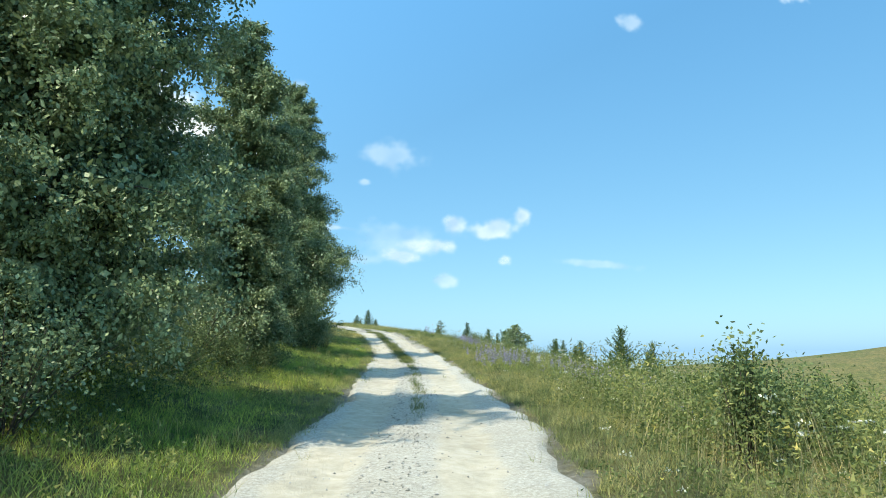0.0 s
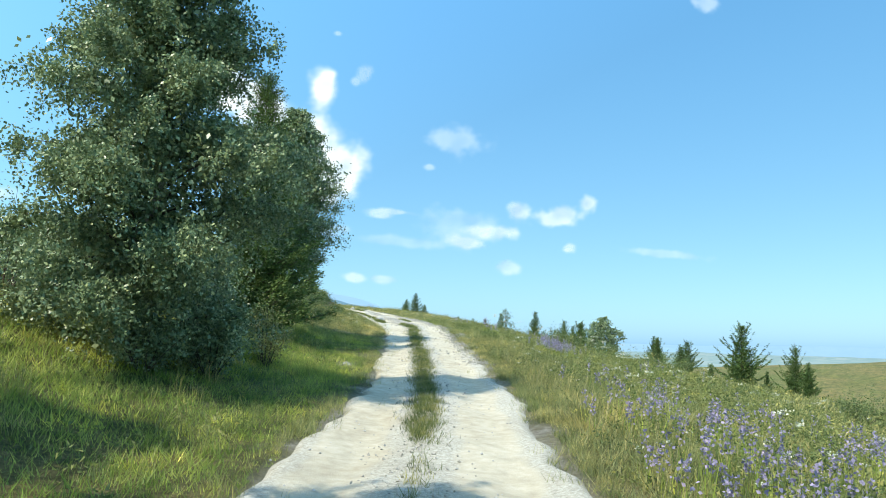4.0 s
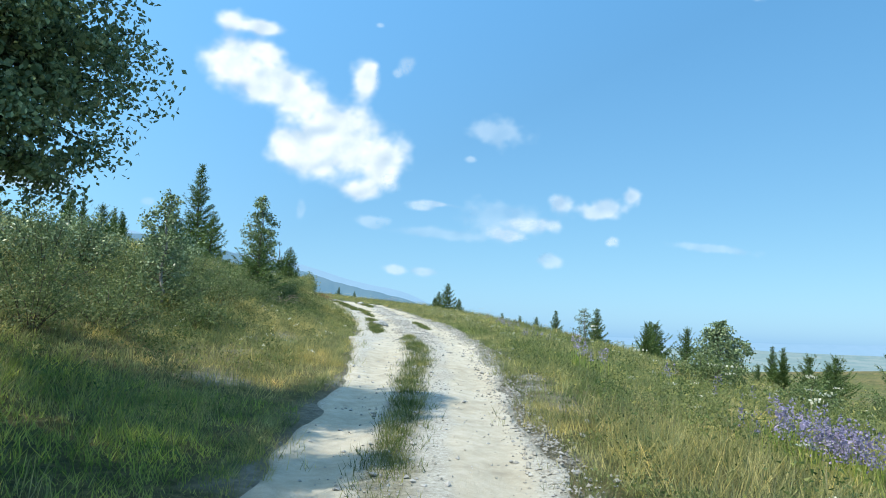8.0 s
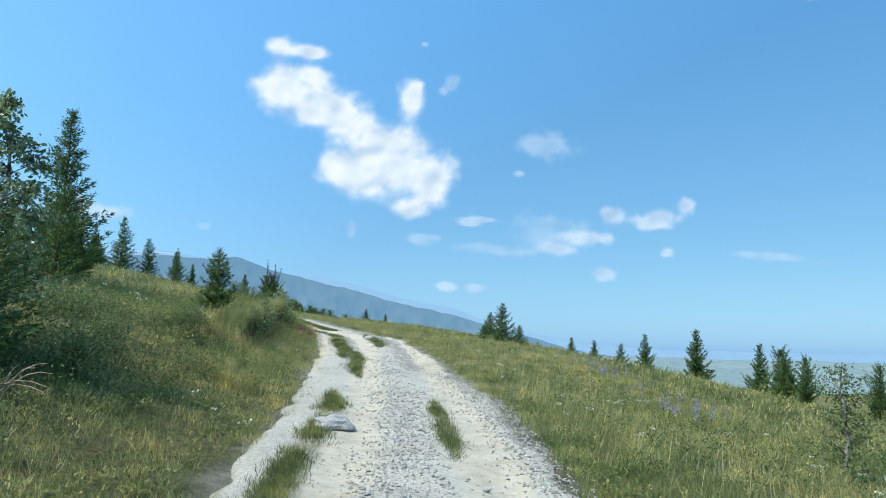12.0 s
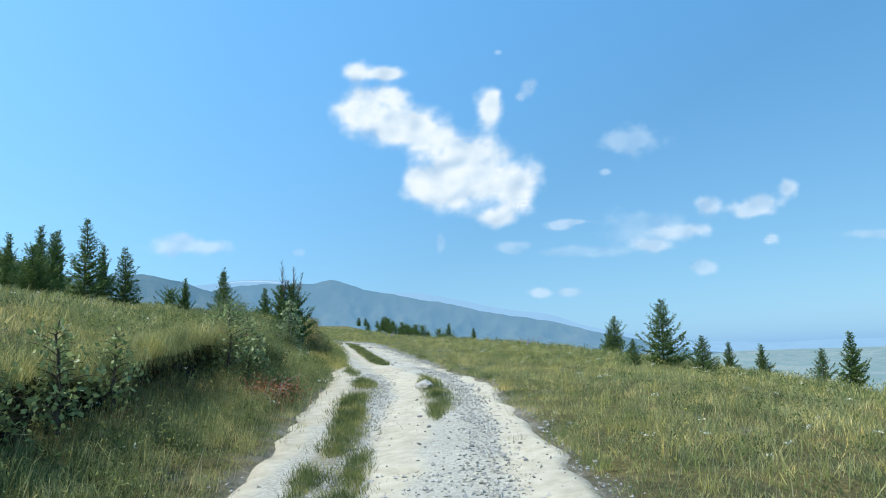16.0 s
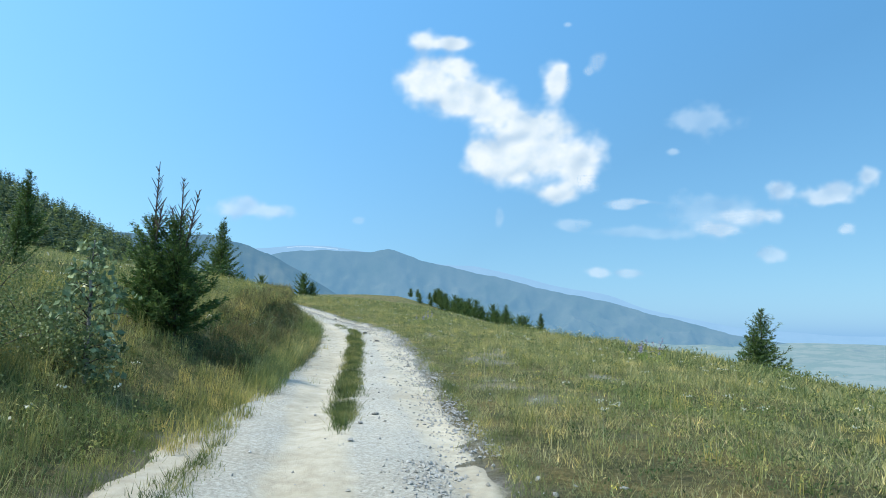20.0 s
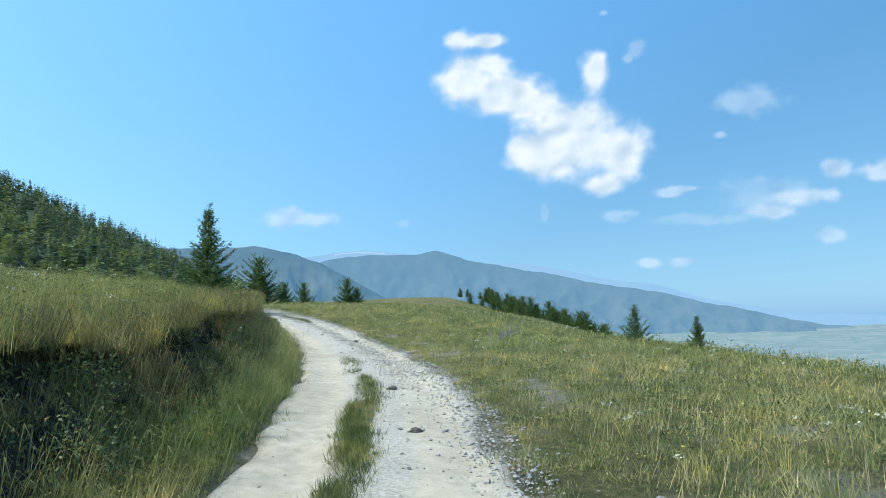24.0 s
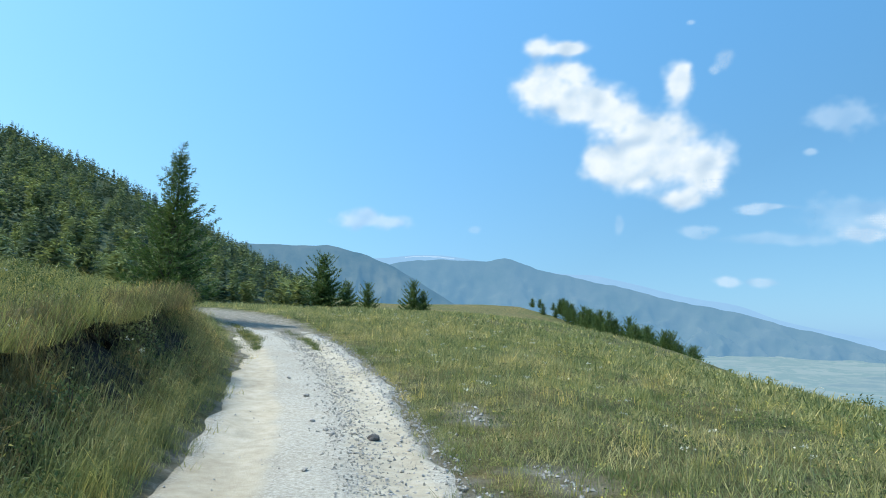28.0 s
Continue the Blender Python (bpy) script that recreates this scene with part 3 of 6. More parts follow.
# ---- broadleaved trees ----
def birch(x, y, h, r, label, seed, leaves=9000, leaf=0.085, low=0.08, widest=0.36, lean=(0, 0), slim=0.8, skirt=0.85, stems=1, bark=None, leafmat=None, category="birch tree", name="birch_tree"):
    """A birch with its crown down to near the ground: h high, r its widest radius at the share widest of its height."""
    rng = np.random.default_rng(seed)
    ob = thing(name, x, y, label, category)
    bark, leafmat = bark or M_BIRCH, leafmat or M_BIRCHLEAF
    tops = []
    for k in range(stems):
        a = rng.uniform(0, 6.28)
        off = np.array([math.cos(a), math.sin(a), 0]) * (0.12 * h * (stems > 1) * (0.4 + 0.6 * k))
        top = np.array([lean[0], lean[1], h * (1.0 - 0.12 * k)]) + off
        u = np.linspace(0, 1, 9)[:, None]
        pts = top * u + off * 0.15 + np.concatenate([rng.normal(0, 0.012 * h, (9, 2)) * (u > 0) * (u < 1), np.zeros((9, 1))], 1)
        rad = (0.0085 * h + 0.012) * (1 - u[:, 0]) ** 0.8 + 0.006
        child("trunk", tube_mesh("trunk", [(pts, rad)], bark, 8), ob)
        tops.append(pts)
    lines, P, Q = [], [], []
    nb = int(80 + 26 * stems) if h > 5 else int(34 + 6 * h)
    for i in range(nb):
        pts = tops[i % stems]
        f = low + (0.97 - low) * (i + rng.uniform(0, 1)) / nb
        c = np.array([np.interp(f, np.linspace(0, 1, 9), pts[:, j]) for j in range(3)])
        reach = r * np.interp(f, [0, low, widest, max(0.62, widest + 0.05), 0.85, 1.0], [0.82 * skirt, skirt, 1.0, slim, 0.56 * slim, 0.10]) * rng.uniform(0.62, 1.12)
        a = i * 2.4 + rng.uniform(-0.5, 0.5)
        end = c + np.array([math.cos(a) * reach, math.sin(a) * reach, reach * rng.uniform(0.05, 0.55)])
        br = bent(c, end, 0.12 * reach)
        lines.append((br, np.linspace(0.0028 * h * (1 - f) + 0.006, 0.003, 5)))
        m = int(leaves / nb * (0.45 + 1.0 * reach / r))
        nt = 24 if h > 5 else 10
        tk = rng.uniform(0.12, 1.0, nt) ** 0.7
        foot = np.stack([np.interp(tk, np.linspace(0, 1, 5), br[:, j]) for j in range(3)], 1)
        twig = np.clip(rng.normal(0, 1, (nt, 3)), -1.4, 1.4) + 0.5 * (end - c) / (reach + 1e-6)
        twig *= (0.17 * reach + 0.08) * np.array([1, 1, 0.75])
        k, u = rng.integers(0, nt, m), rng.uniform(0.0, 1.0, m)
        q = foot[k] + twig[k] * u[:, None] + rng.normal(0, 0.018 * reach + 0.022, (m, 3))
        q[:, 2] -= u * u * (0.10 * reach + 0.03) + np.minimum(rng.exponential(0.03 * reach + 0.01, m), 0.15 * reach)
        P.append(q)
        mi = int(0.16 * m) if h > 5 else 0
        t = rng.uniform(0.05, 0.72, mi)
        q = np.stack([np.interp(t, np.linspace(0, 1, 5), br[:, j]) for j in range(3)], 1)
        Q.append(q + rng.normal(0, 0.10 * reach + 0.03, (mi, 3)))
    for i in range(0, nb, 6):
        child("limb", tube_mesh("limb", lines[i:i + 1], M_BARK, 5), ob)
    tagged(child("twig_mass", tube_mesh("twig_mass", [l for i, l in enumerate(lines) if i % 6], M_BARK, 3), ob), kind="stuff")
    P, Q = np.vstack(P), np.vstack(Q)
    sizes = np.concatenate([np.full(len(P), leaf), np.full(len(Q), 1.7 * leaf)])
    P = np.vstack([P, Q])
    up = P[:, 2] > 0.05
    child("crown", leaf_mesh("crown", P[up], sizes[up], leafmat, rng, 0.5), ob)
    return ob


def bush(x, y, h, r, label, seed, leaves=2600, leaf=0.085, mat=None, category="bush", name="bush"):
    rng = np.random.default_rng(seed)
    ob = thing(name, x, y, label, category)
    lines, P = [], []
    for i in range(16):
        a, out = rng.uniform(0, 6.28), rng.uniform(0.15, 1.0)
        end = np.array([math.cos(a) * r * out, math.sin(a) * r * out, h * (1.05 - 0.55 * out ** 2) * rng.uniform(0.75, 1.1)])
        br = bent(np.array([0.08 * math.cos(a), 0.08 * math.sin(a), 0.0]), end, 0.06 * h)
        lines.append((br, np.linspace(0.006 + 0.005 * h, 0.003, 5)))
        m = leaves // 16
        t = rng.uniform(0.25, 1.0, m)
        q = np.stack([np.interp(t, np.linspace(0, 1, 5), br[:, j]) for j in range(3)], 1)
        twig = rng.normal(0, 0.20 * r + 0.04, (8, 3))
        q += twig[rng.integers(0, 8, m)] * rng.uniform(0.2, 1, (m, 1)) + rng.normal(0, 0.05, (m, 3))
        P.append(q)
    for ln in lines[::4]:
        child("stem", tube_mesh("stem", [ln], M_BARK, 4), ob)
    tagged(child("twig_mass", tube_mesh("twig_mass", [ln for k, ln in enumerate(lines) if k % 4], M_BARK, 3), ob), kind="stuff")
    P = np.vstack(P)
    child("foliage", leaf_mesh("foliage", P[P[:, 2] > 0.03], leaf, mat or M_BIRCHLEAF, rng, 0.1), ob)
    return ob


# ---- conifers ----
def conifer_parts(h, r, seed, whorl=0.2, per=7, dense=44, needle=0.10, bare=0.0, taper=0.85, rise=0.35, low=0.05, wild=0.25):
    """Trunk and branch lines, and needle sprays, of a young conifer h high and r wide at the base; bare: the share at the top with few needles."""
    rng = np.random.default_rng(seed)
    u = np.linspace(0, 1, 8)
    wob = np.cumsum(rng.normal(0, 0.008 * h, (8, 2)), axis=0)
    trunk = np.concatenate([wob - wob[0], (u * h)[:, None]], 1)
    trunk_line = (trunk, (0.012 * h + 0.012) * (1 - u) + 0.006)
    lines, P, D = [], [], []
    f = low
    while f < 0.985:
        n = max(3, int(per * (1 - 0.35 * f)))
        a0 = rng.uniform(0, 6.28)
        for k in range(n):
            a = a0 + k * 6.283 / n + rng.uniform(-0.35, 0.35)
            reach = r * ((1 - f) ** taper * 0.94 + 0.06) * rng.uniform(1 - wild * 1.6, 1 + wild)
            c = np.array([np.interp(f, u, trunk[:, j]) for j in range(3)])
            e = c + np.array([math.cos(a) * reach, math.sin(a) * reach, reach * (rise + 0.75 * f) * rng.uniform(0.5, 1.3)])
            br = bent(c, e, -0.10 * reach)
            lines.append((br, np.linspace(0.004 * h * (1 - f) + 0.005, 0.003, 5)))
            if f > 1 - bare and rng.uniform() < 0.85:
                continue
            m = int(dense * (0.35 + reach / r))
            t = rng.uniform(0.08, 1.0, m)
            q = np.stack([np.interp(t, np.linspace(0, 1, 5), br[:, j]) for j in range(3)], 1)
            side = np.array([-math.sin(a), math.cos(a), 0.1])
            off = rng.normal(0, 0.17 * reach, m) * (1.1 - t)
            q += side * off[:, None] + rng.normal(0, 0.018 * h ** 0.5, (m, 3))
            d = np.array([math.cos(a), math.sin(a), 0.35]) + side * np.sign(off)[:, None] * 0.5
            P.append(q)
            D.append(d / np.linalg.norm(d, axis=1)[:, None])
        f += whorl / h * rng.uniform(0.7, 1.25) * (1.15 - 0.4 * f)
    return trunk_line, lines, np.vstack(P), np.vstack(D), rng


def conifer(x, y, h, r, label, seed, name="young_conifer", category="conifer", mat=None, group="", needle=0.10, **kw):
    ob = thing(name, x, y, label, category, group, turn=(seed * 73) % 360)
    tl, lines, P, D, rng = conifer_parts(h, r, seed, needle=needle, **kw)
    child("trunk", tube_mesh("trunk", [tl], M_BARK, 7), ob)
    tagged(child("branch_mass", tube_mesh("branch_mass", lines, M_BARK, 3), ob), kind="stuff")
    child("needle_cover", leaf_mesh("needle_cover", P, needle * (0.75 + 0.3 * h ** 0.5) * (1.15 - 0.65 * np.clip(P[:, 2] / h, 0, 1)), mat or M_NEEDLE, rng, 0.0, 0.36, D, True), ob)
    return ob


def stand_copy(ob, x, y, h0, h, turn, label=""):
    """A copy of the conifer ob, h0 high, scaled to stand h high at a place."""
    k = h / h0
    c = copy_thing(ob, Matrix.LocRotScale((x, y, height_at(x, y) - 0.03), Euler((0, 0, turn)), (k * (0.85 + 0.3 * ((turn * 7) % 1)), k * (0.85 + 0.3 * ((turn * 7) % 1)), k)))
    return tagged(c, label) if label else c


# ---- the birches and the spruce beside the road ----
birch(-5.15, 8.9, 10.5, 2.35, "large dark leafy birch overhanging the grass verge", 11, 220000, 0.072, lean=(0.0, 0.2), low=0.05, slim=1.0)
birch(-11.6, 13.4, 8.0, 2.6, "dense birch in a roadside row", 12, 15000, 0.12, low=0.05)
birch(-5.1, 17.6, 9.0, 1.70, "leafy birch with drooping twigs at the roadside", 13, 200000, 0.066, widest=0.42, low=0.02, slim=0.78, skirt=0.60)
birch(-5.9, 26.5, 10.3, 2.12, "tall pointed birch standing alone beside the road", 14, 190000, 0.062, lean=(0.1, 0.0), low=0.02, widest=0.28, slim=0.66, skirt=0.92)
birch(-7.4, 38.2, 7.2, 1.68, "rounded birch growing beside a dark spruce", 15, 80000, 0.064, low=0.24, widest=0.55, lean=(0.2, 0.0))
conifer(-7.2, 35.0, 7.3, 2.05, "tall dark green spruce beside a birch", 16, name="spruce_tree", category="spruce tree", whorl=0.20, per=13, dense=190, needle=0.075, rise=0.12, taper=0.85, low=0.03)
birch(-8.9, 19.0, 8.0, 1.9, "leafy birch standing behind the roadside trees", 18, 50000, 0.085, low=0.03, widest=0.4)
# added birch, never in view, placed to throw shade on the verge
birch(-8.6, 2.2, 8.2, 2.2, "dense birch out of view, shading the verge", 19, 22000, 0.12, low=0.04)
birch(-13.5, 9.0, 7.5, 2.6, "dense birch behind the roadside row", 20, 11000, 0.16, low=0.04)

for i, (s_, d_, h_, r_) in enumerate([(4, -6.4, 1.7, 1.3), (9, -7.2, 2.0, 1.5), (13.5, -6.6, 1.5, 1.1), (18, -8.4, 2.2, 1.6), (24, -8.0, 1.6, 1.3), (29, -8.2, 2.0, 1.4),
                                      (34, -7.6, 1.6, 1.2), (37.5, -5.0, 1.2, 0.9), (42.5, -7.2, 1.3, 1.1), (45, -7.0, 1.1, 1.0), (47.5, -7.4, 1.0, 0.9), (43.5, -9.0, 1.5, 1.2), (50, -6.6, 1.2, 0.9), (37.5, -14.5, 1.5, 1.7), (36.5, -17.5, 1.6, 1.7), (36, -20, 1.6, 1.8), (36.5, -22.5, 1.5, 1.6), (31, -9.5, 0.9, 1.2), (27.5, -9.0, 0.8, 1.1), (11, -8.0, 3.0, 1.9), (14, -8.6, 2.8, 1.9), (17.5, -10.5, 3.0, 2.0), (7, -6.9, 2.4, 1.5), (5.4, -4.8, 1.6, 1.2), (7.3, -4.4, 1.5, 1.1), (8.6, -5.2, 1.7, 1.5), (6.2, -5.6, 1.5, 1.3), (11.3, -5.6, 1.4, 1.3), (17, -6.4, 1.5, 1.3), (16.2, -5.3, 1.7, 1.4), (19.3, -5.8, 1.6, 1.4), (14.2, -6.6, 1.8, 1.4), (20.5, -7.0, 1.0, 1.0), (28.5, -6.6, 1.1, 1.0), (30.6, -5.1, 2.4, 1.3), (30.4, -6.5, 2.6, 1.5), (32.8, -6.3, 2.2, 1.3), (29.2, -5.8, 1.8, 1.2), (27.9, -4.0, 1.1, 0.9), (28.9, -4.4, 1.5, 1.0), (31.8, -5.2, 1.4, 1.0), (26.6, -4.6, 1.0, 0.9)]):
    bx, by = at_road(s_, d_)
    bush(float(bx), float(by), h_, r_, "dense green undergrowth bush below the trees", 40 + i, 5200 if h_ > 2.1 else 3600, 0.062)

for i, (s_, d_, h_, r_) in enumerate([(44.6, -5.6, 0.7, 0.9), (46.2, -5.1, 0.6, 0.8), (47.6, -5.6, 0.75, 0.9), (49.2, -5.1, 0.6, 0.85), (50.6, -5.6, 0.7, 0.9), (52.2, -5.2, 0.65, 0.8), (53.4, -5.7, 0.7, 0.9), (54.6, -5.1, 0.55, 0.7),
                                      (48.4, -6.4, 0.7, 0.9), (51.6, -6.4, 0.7, 0.9), (57.4, -4.7, 0.55, 0.7), (58.8, -5.0, 0.5, 0.7), (41.5, -5.2, 0.8, 0.8), (43.0, -4.9, 0.75, 0.8), (45.6, -4.4, 0.5, 0.6), (47.0, -6.2, 0.8, 0.9), (43.6, -6.2, 0.9, 0.9), (60.4, -5.9, 0.45, 0.7), (62.9, -4.7, 0.4, 0.6), (84.2, -4.3, 0.7, 0.8), (85.4, -3.9, 0.55, 0.7), (86.4, -4.5, 0.65, 0.8)]):
    bx, by = at_road(s_, d_)
    bush(float(bx), float(by), h_, r_, "low dark scrub bush on the grassy bank", 700 + i, 3600, 0.038, mat=M_SHRUB)

for i, (s_, d_, h_, r_) in enumerate([(16.2, -4.5, 0.8, 0.8), (17.6, -4.0, 0.7, 0.7), (18.8, -4.5, 0.85, 0.8), (15.0, -5.2, 0.9, 0.9), (20.2, -5.0, 0.8, 0.8), (13.6, -5.0, 0.7, 0.8)]):
    bx, by = at_road(s_, d_)
    bush(float(bx), float(by), h_, r_, "dark low shrub in the shade below the birches", 750 + i, 3600, 0.05, mat=M_SHRUB)
bush(-5.0, 30.0, 1.25, 0.6, "yellow-green bush lit by the sun below dark trees", 728, 2600, 0.05, mat=M_WEED)
bx, by = at_road(20.2, -7.2)
bush(float(bx), float(by), 1.3, 1.2, "yellow-green bramble bush at the foot of a birch", 729, 4200, 0.06, mat=M_WEED, name="bramble_bush")
for i in range(11):
    bx, by = at_road(93 + 2.4 * i + 0.7 * math.sin(i * 2.3), -2.72 + 0.30 * math.sin(i * 1.7))
    bush(float(bx), float(by), 0.44 + 0.22 * math.sin(i * 3.1), 0.34 + 0.12 * math.sin(i * 1.3), "tangled weeds growing on the face of the cut bank", 730 + i, 900, 0.036, mat=(M_SHRUB, M_WEED)[i % 3 == 0], name="weed_clump", category="weeds")

# ---- saplings and young conifers on the left bank ----
birch(-9.0, 45.1, 2.3, 0.55, "slim young birch sapling on the grassy bank", 21, 3200, 0.065, name="birch_sapling")
birch(-11.45, 55.3, 3.3, 0.62, "bushy young birch sapling on the bank", 22, 7000, 0.065, name="birch_sapling")
conifer(-11.1, 54.7, 2.2, 1.1, "young larch with dead lower branches beside a sapling", 23, whorl=0.15, dense=68, needle=0.09)
conifer(-18.7, 64.8, 4.9, 1.4, "young spruce standing on the grassy bank", 24, whorl=0.2, per=8, dense=90, taper=1.1)
conifer(-16.9, 62.6, 2.6, 0.9, "small bushy young spruce on the bank", 25, whorl=0.18, dense=61)
conifer(-14.0, 65.1, 1.9, 0.6, "young spruce with a bare leader on the bank", 26, bare=0.15, whorl=0.13, per=8, dense=90, needle=0.08, rise=0.5)
conifer(-12.9, 52.6, 1.6, 0.45, "thin young conifer with a bare leader", 27, bare=0.35, whorl=0.2, dense=44)
def leaders(ob, h, shoots, seed):
    """Long bare leading shoots with short stubs, rising from a young conifer h high: (right, ahead, length)."""
    rng = np.random.default_rng(seed)
    for a, b, n in shoots:
        foot = np.array([a * 0.4, b * 0.4, h * 0.75])
        top = np.array([a, b, h * 0.75 + n])
        lines = [(bent(foot, top, 0.0), np.linspace(0.016, 0.006, 5))]
        for k in range(22):
            u = rng.uniform(0.3, 0.98)
            c = foot + (top - foot) * u
            g = rng.uniform(0, 6.28)
            e = c + np.array([math.cos(g) * 0.5, math.sin(g) * 0.5, 0.8]) * rng.uniform(0.08, 0.40) * (1.3 - u)
            lines.append((bent(c, e, 0.0), np.linspace(0.009, 0.004, 5)))
        child("leading_shoot", tube_mesh("leading_shoot", lines, M_BARK, 4), ob, "bare brown leading shoot")


leaders(conifer(-21.7, 84.2, 2.0, 0.66, "bushy young spruce with tall bare leading shoots", 29, whorl=0.12, per=9, dense=105, needle=0.08, wild=0.4, taper=0.6, rise=0.6), 2.0, [(0.1, 0.0, 1.2), (0.40, 0.25, 0.95), (-0.2, -0.15, 0.7)], 1)
leaders(conifer(-21.95, 83.85, 1.9, 0.5, "young spruce with a long bare leading shoot", 30, whorl=0.12, per=8, dense=95, needle=0.08, wild=0.4, taper=0.6, rise=0.6), 1.9, [(0.0, 0.1, 1.4), (0.15, -0.1, 0.6)], 2)
conifer(-46.6, 112.6, 5.4, 1.9, "tall pointed spruce with a thin bare top", 31, name="spruce_tree", category="spruce tree", bare=0.1, whorl=0.2, per=9, dense=120, taper=1.3, rise=0.3, wild=0.3)
conifer(-31.0, 83.5, 3.4, 0.95, "dark young spruce on the brow of the bank", 32, whorl=0.18, per=7, dense=68)
conifer(-30.0, 84.6, 2.5, 0.8, "dark young spruce on the brow of the bank", 33, whorl=0.18, per=7, dense=61)
birch(-19.8, 81.0, 1.7, 0.45, "thin young birch sapling on the bank", 34, 900, 0.10, name="birch_sapling")
for i, (s_, d_, h_, r_) in enumerate([(75.6, -3.0, 0.34, 0.24), (77.3, -4.1, 0.95, 0.5), (78.6, -3.7, 0.7, 0.4), (79, -4.6, 0.9, 0.6), (84.5, -5.0, 1.0, 0.8), (87, -5.6, 1.2, 0.8)]):
    bx, by = at_road(s_, d_)
    bush(float(bx), float(by), h_, r_, "small leafy sapling clump on the cut bank", 60 + i, 3200, 0.036, mat=M_SHRUB, name="sapling_clump", category="sapling")

for s_, d_, h_, r_, n_ in [(69.4, -3.85, 1.25, 0.34, 420), (70.7, -3.9, 1.05, 0.3, 330), (68.6, -4.0, 0.9, 0.3, 260), (75.0, -3.8, 1.4, 0.55, 620), (75.9, -3.7, 1.0, 0.45, 480), (76.9, -3.9, 1.15, 0.4, 420)]:
    bx, by = at_road(s_, d_)
    birch(float(bx), float(by), h_, r_, "leafy aspen sapling growing at the foot of the bank", int(s_ * 10), n_, 0.075, name="aspen_sapling", category="sapling", leafmat=M_ASPEN, bark=M_BARK, widest=0.5, low=0.15, slim=0.9)

# the scattered conifers: three kinds, then copies of them at their own sizes
KIND_A = conifer(18.7, 75.3, 5.0, 1.9, "young conifer standing in the meadow", 35, group="scattered conifers", whorl=0.26, per=8, dense=80, needle=0.17, taper=0.8, rise=0.75, wild=0.45, low=0.08)
KIND_B = conifer(3.7, 109.7, 5.0, 1.25, "slender young conifer on the open slope", 36, group="scattered conifers", whorl=0.26, per=7, dense=75, needle=0.17, taper=0.9, rise=0.8, wild=0.5, low=0.10)
KIND_C = conifer(-8.9, 83.9, 2.0, 0.8, "small bushy young conifer in the grass", 37, group="scattered conifers", whorl=0.13, per=7, dense=80, needle=0.085, wild=0.35)
RIGHT_TREES = [(19.6, 67.1, 1.7, 0), (13.8, 74.6, 1.6, 0), (10.8, 120.7, 5.0, 1), (9.1, 104.8, 4.4, 0), (-0.7, 103.7, 5.2, 1), (-4.5, 111.0, 4.8, 1), (-6.4, 110.2, 5.0, 1),
               (-2.6, 100.2, 4.4, 2), (-7.8, 82.1, 4.85, 2), (-9.6, 82.6, 4.7, 2), (-13.1, 105.9, 6.0, 2), (-12.9, 106.4, 6.8, 2), (-24.7, 109.2, 7.1, 2),
               (-22.9, 109.4, 6.7, 1), (10.7, 68.7, 2.0, 0), (14.5, 75.4, 2.0, 0), (12.2, 77.0, 2.4, 1)]
for i, (x_, y_, z_, k_) in enumerate(RIGHT_TREES):
    src, h0 = ((KIND_A, 5.0), (KIND_B, 5.0), (KIND_C, 2.0))[k_]
    stand_copy(src, x_, y_, h0, max(0.8, z_ - height_at(x_, y_)), i * 1.37)
rng = np.random.default_rng(5)
for i in range(20):
    # more of them farther down the slope and along the brow
    x_, y_ = [(float(a), float(b)) for a, b in [at_road(rng.uniform(35, 95), rng.uniform(20, 42))]][0]
    stand_copy((KIND_A, KIND_B)[i % 2], x_, y_, 5.0, rng.uniform(1.2, 3.4), i * 2.1)
for i in range(14):
    x_, y_ = [(float(a), float(b)) for a, b in [at_road(rng.uniform(52, 100), -rng.uniform(11, 24))]][0]
    stand_copy((KIND_A, KIND_B)[i % 2], x_, y_, 5.0, rng.uniform(1.0, 2.4), i * 1.9)
for x_, y_, h_ in [(-38, 88, 3.2), (-40, 90, 3.6), (-41.5, 86, 4.0), (-44, 89, 3.8), (-36, 84, 2.6), (-46, 94, 4.4), (-43, 96, 3.8), (-27.4, 85.2, 1.5), (-25.5, 88, 1.6)]:
    stand_copy(KIND_B, x_, y_, 5.0, h_, x_)
birch(7.2, 70.8, 3.2, 1.35, "round dark alder bush-tree in the meadow", 38, 7000, 0.13, bark=M_BARK, name="alder_tree", category="alder tree", widest=0.6, low=0.2)
birch(-0.2, 60.6, 1.9, 0.45, "slim birch sapling with a pale stem in the meadow", 39, 1300, 0.06, name="birch_sapling", leafmat=M_SHRUB)
for i, (s_, d_, h_, r_) in enumerate([(8.6, 3.6, 1.4, 0.6), (9.6, 4.4, 1.3, 0.6), (10.6, 5.4, 1.35, 0.8), (12.5, 7.0, 1.3, 0.8), (50.2, 6.6, 0.8, 1.0), (51.5, 7.8, 0.8, 1.0), (49, 8.6, 0.7, 0.9), (60, 17.5, 1.5, 1.3), (57, 17, 1.2, 1.2), (30, 13, 1.3, 1.0), (34, 16, 1.6, 1.2), (40, 15, 1.2, 1.2), (26, 10.5, 1.0, 0.9)]):
    bx, by = at_road(s_, d_)
    bush(float(bx), float(by), h_, r_, "rounded grey-green shrub in tall meadow plants", 80 + i, 2800, 0.065, mat=M_SHRUB)

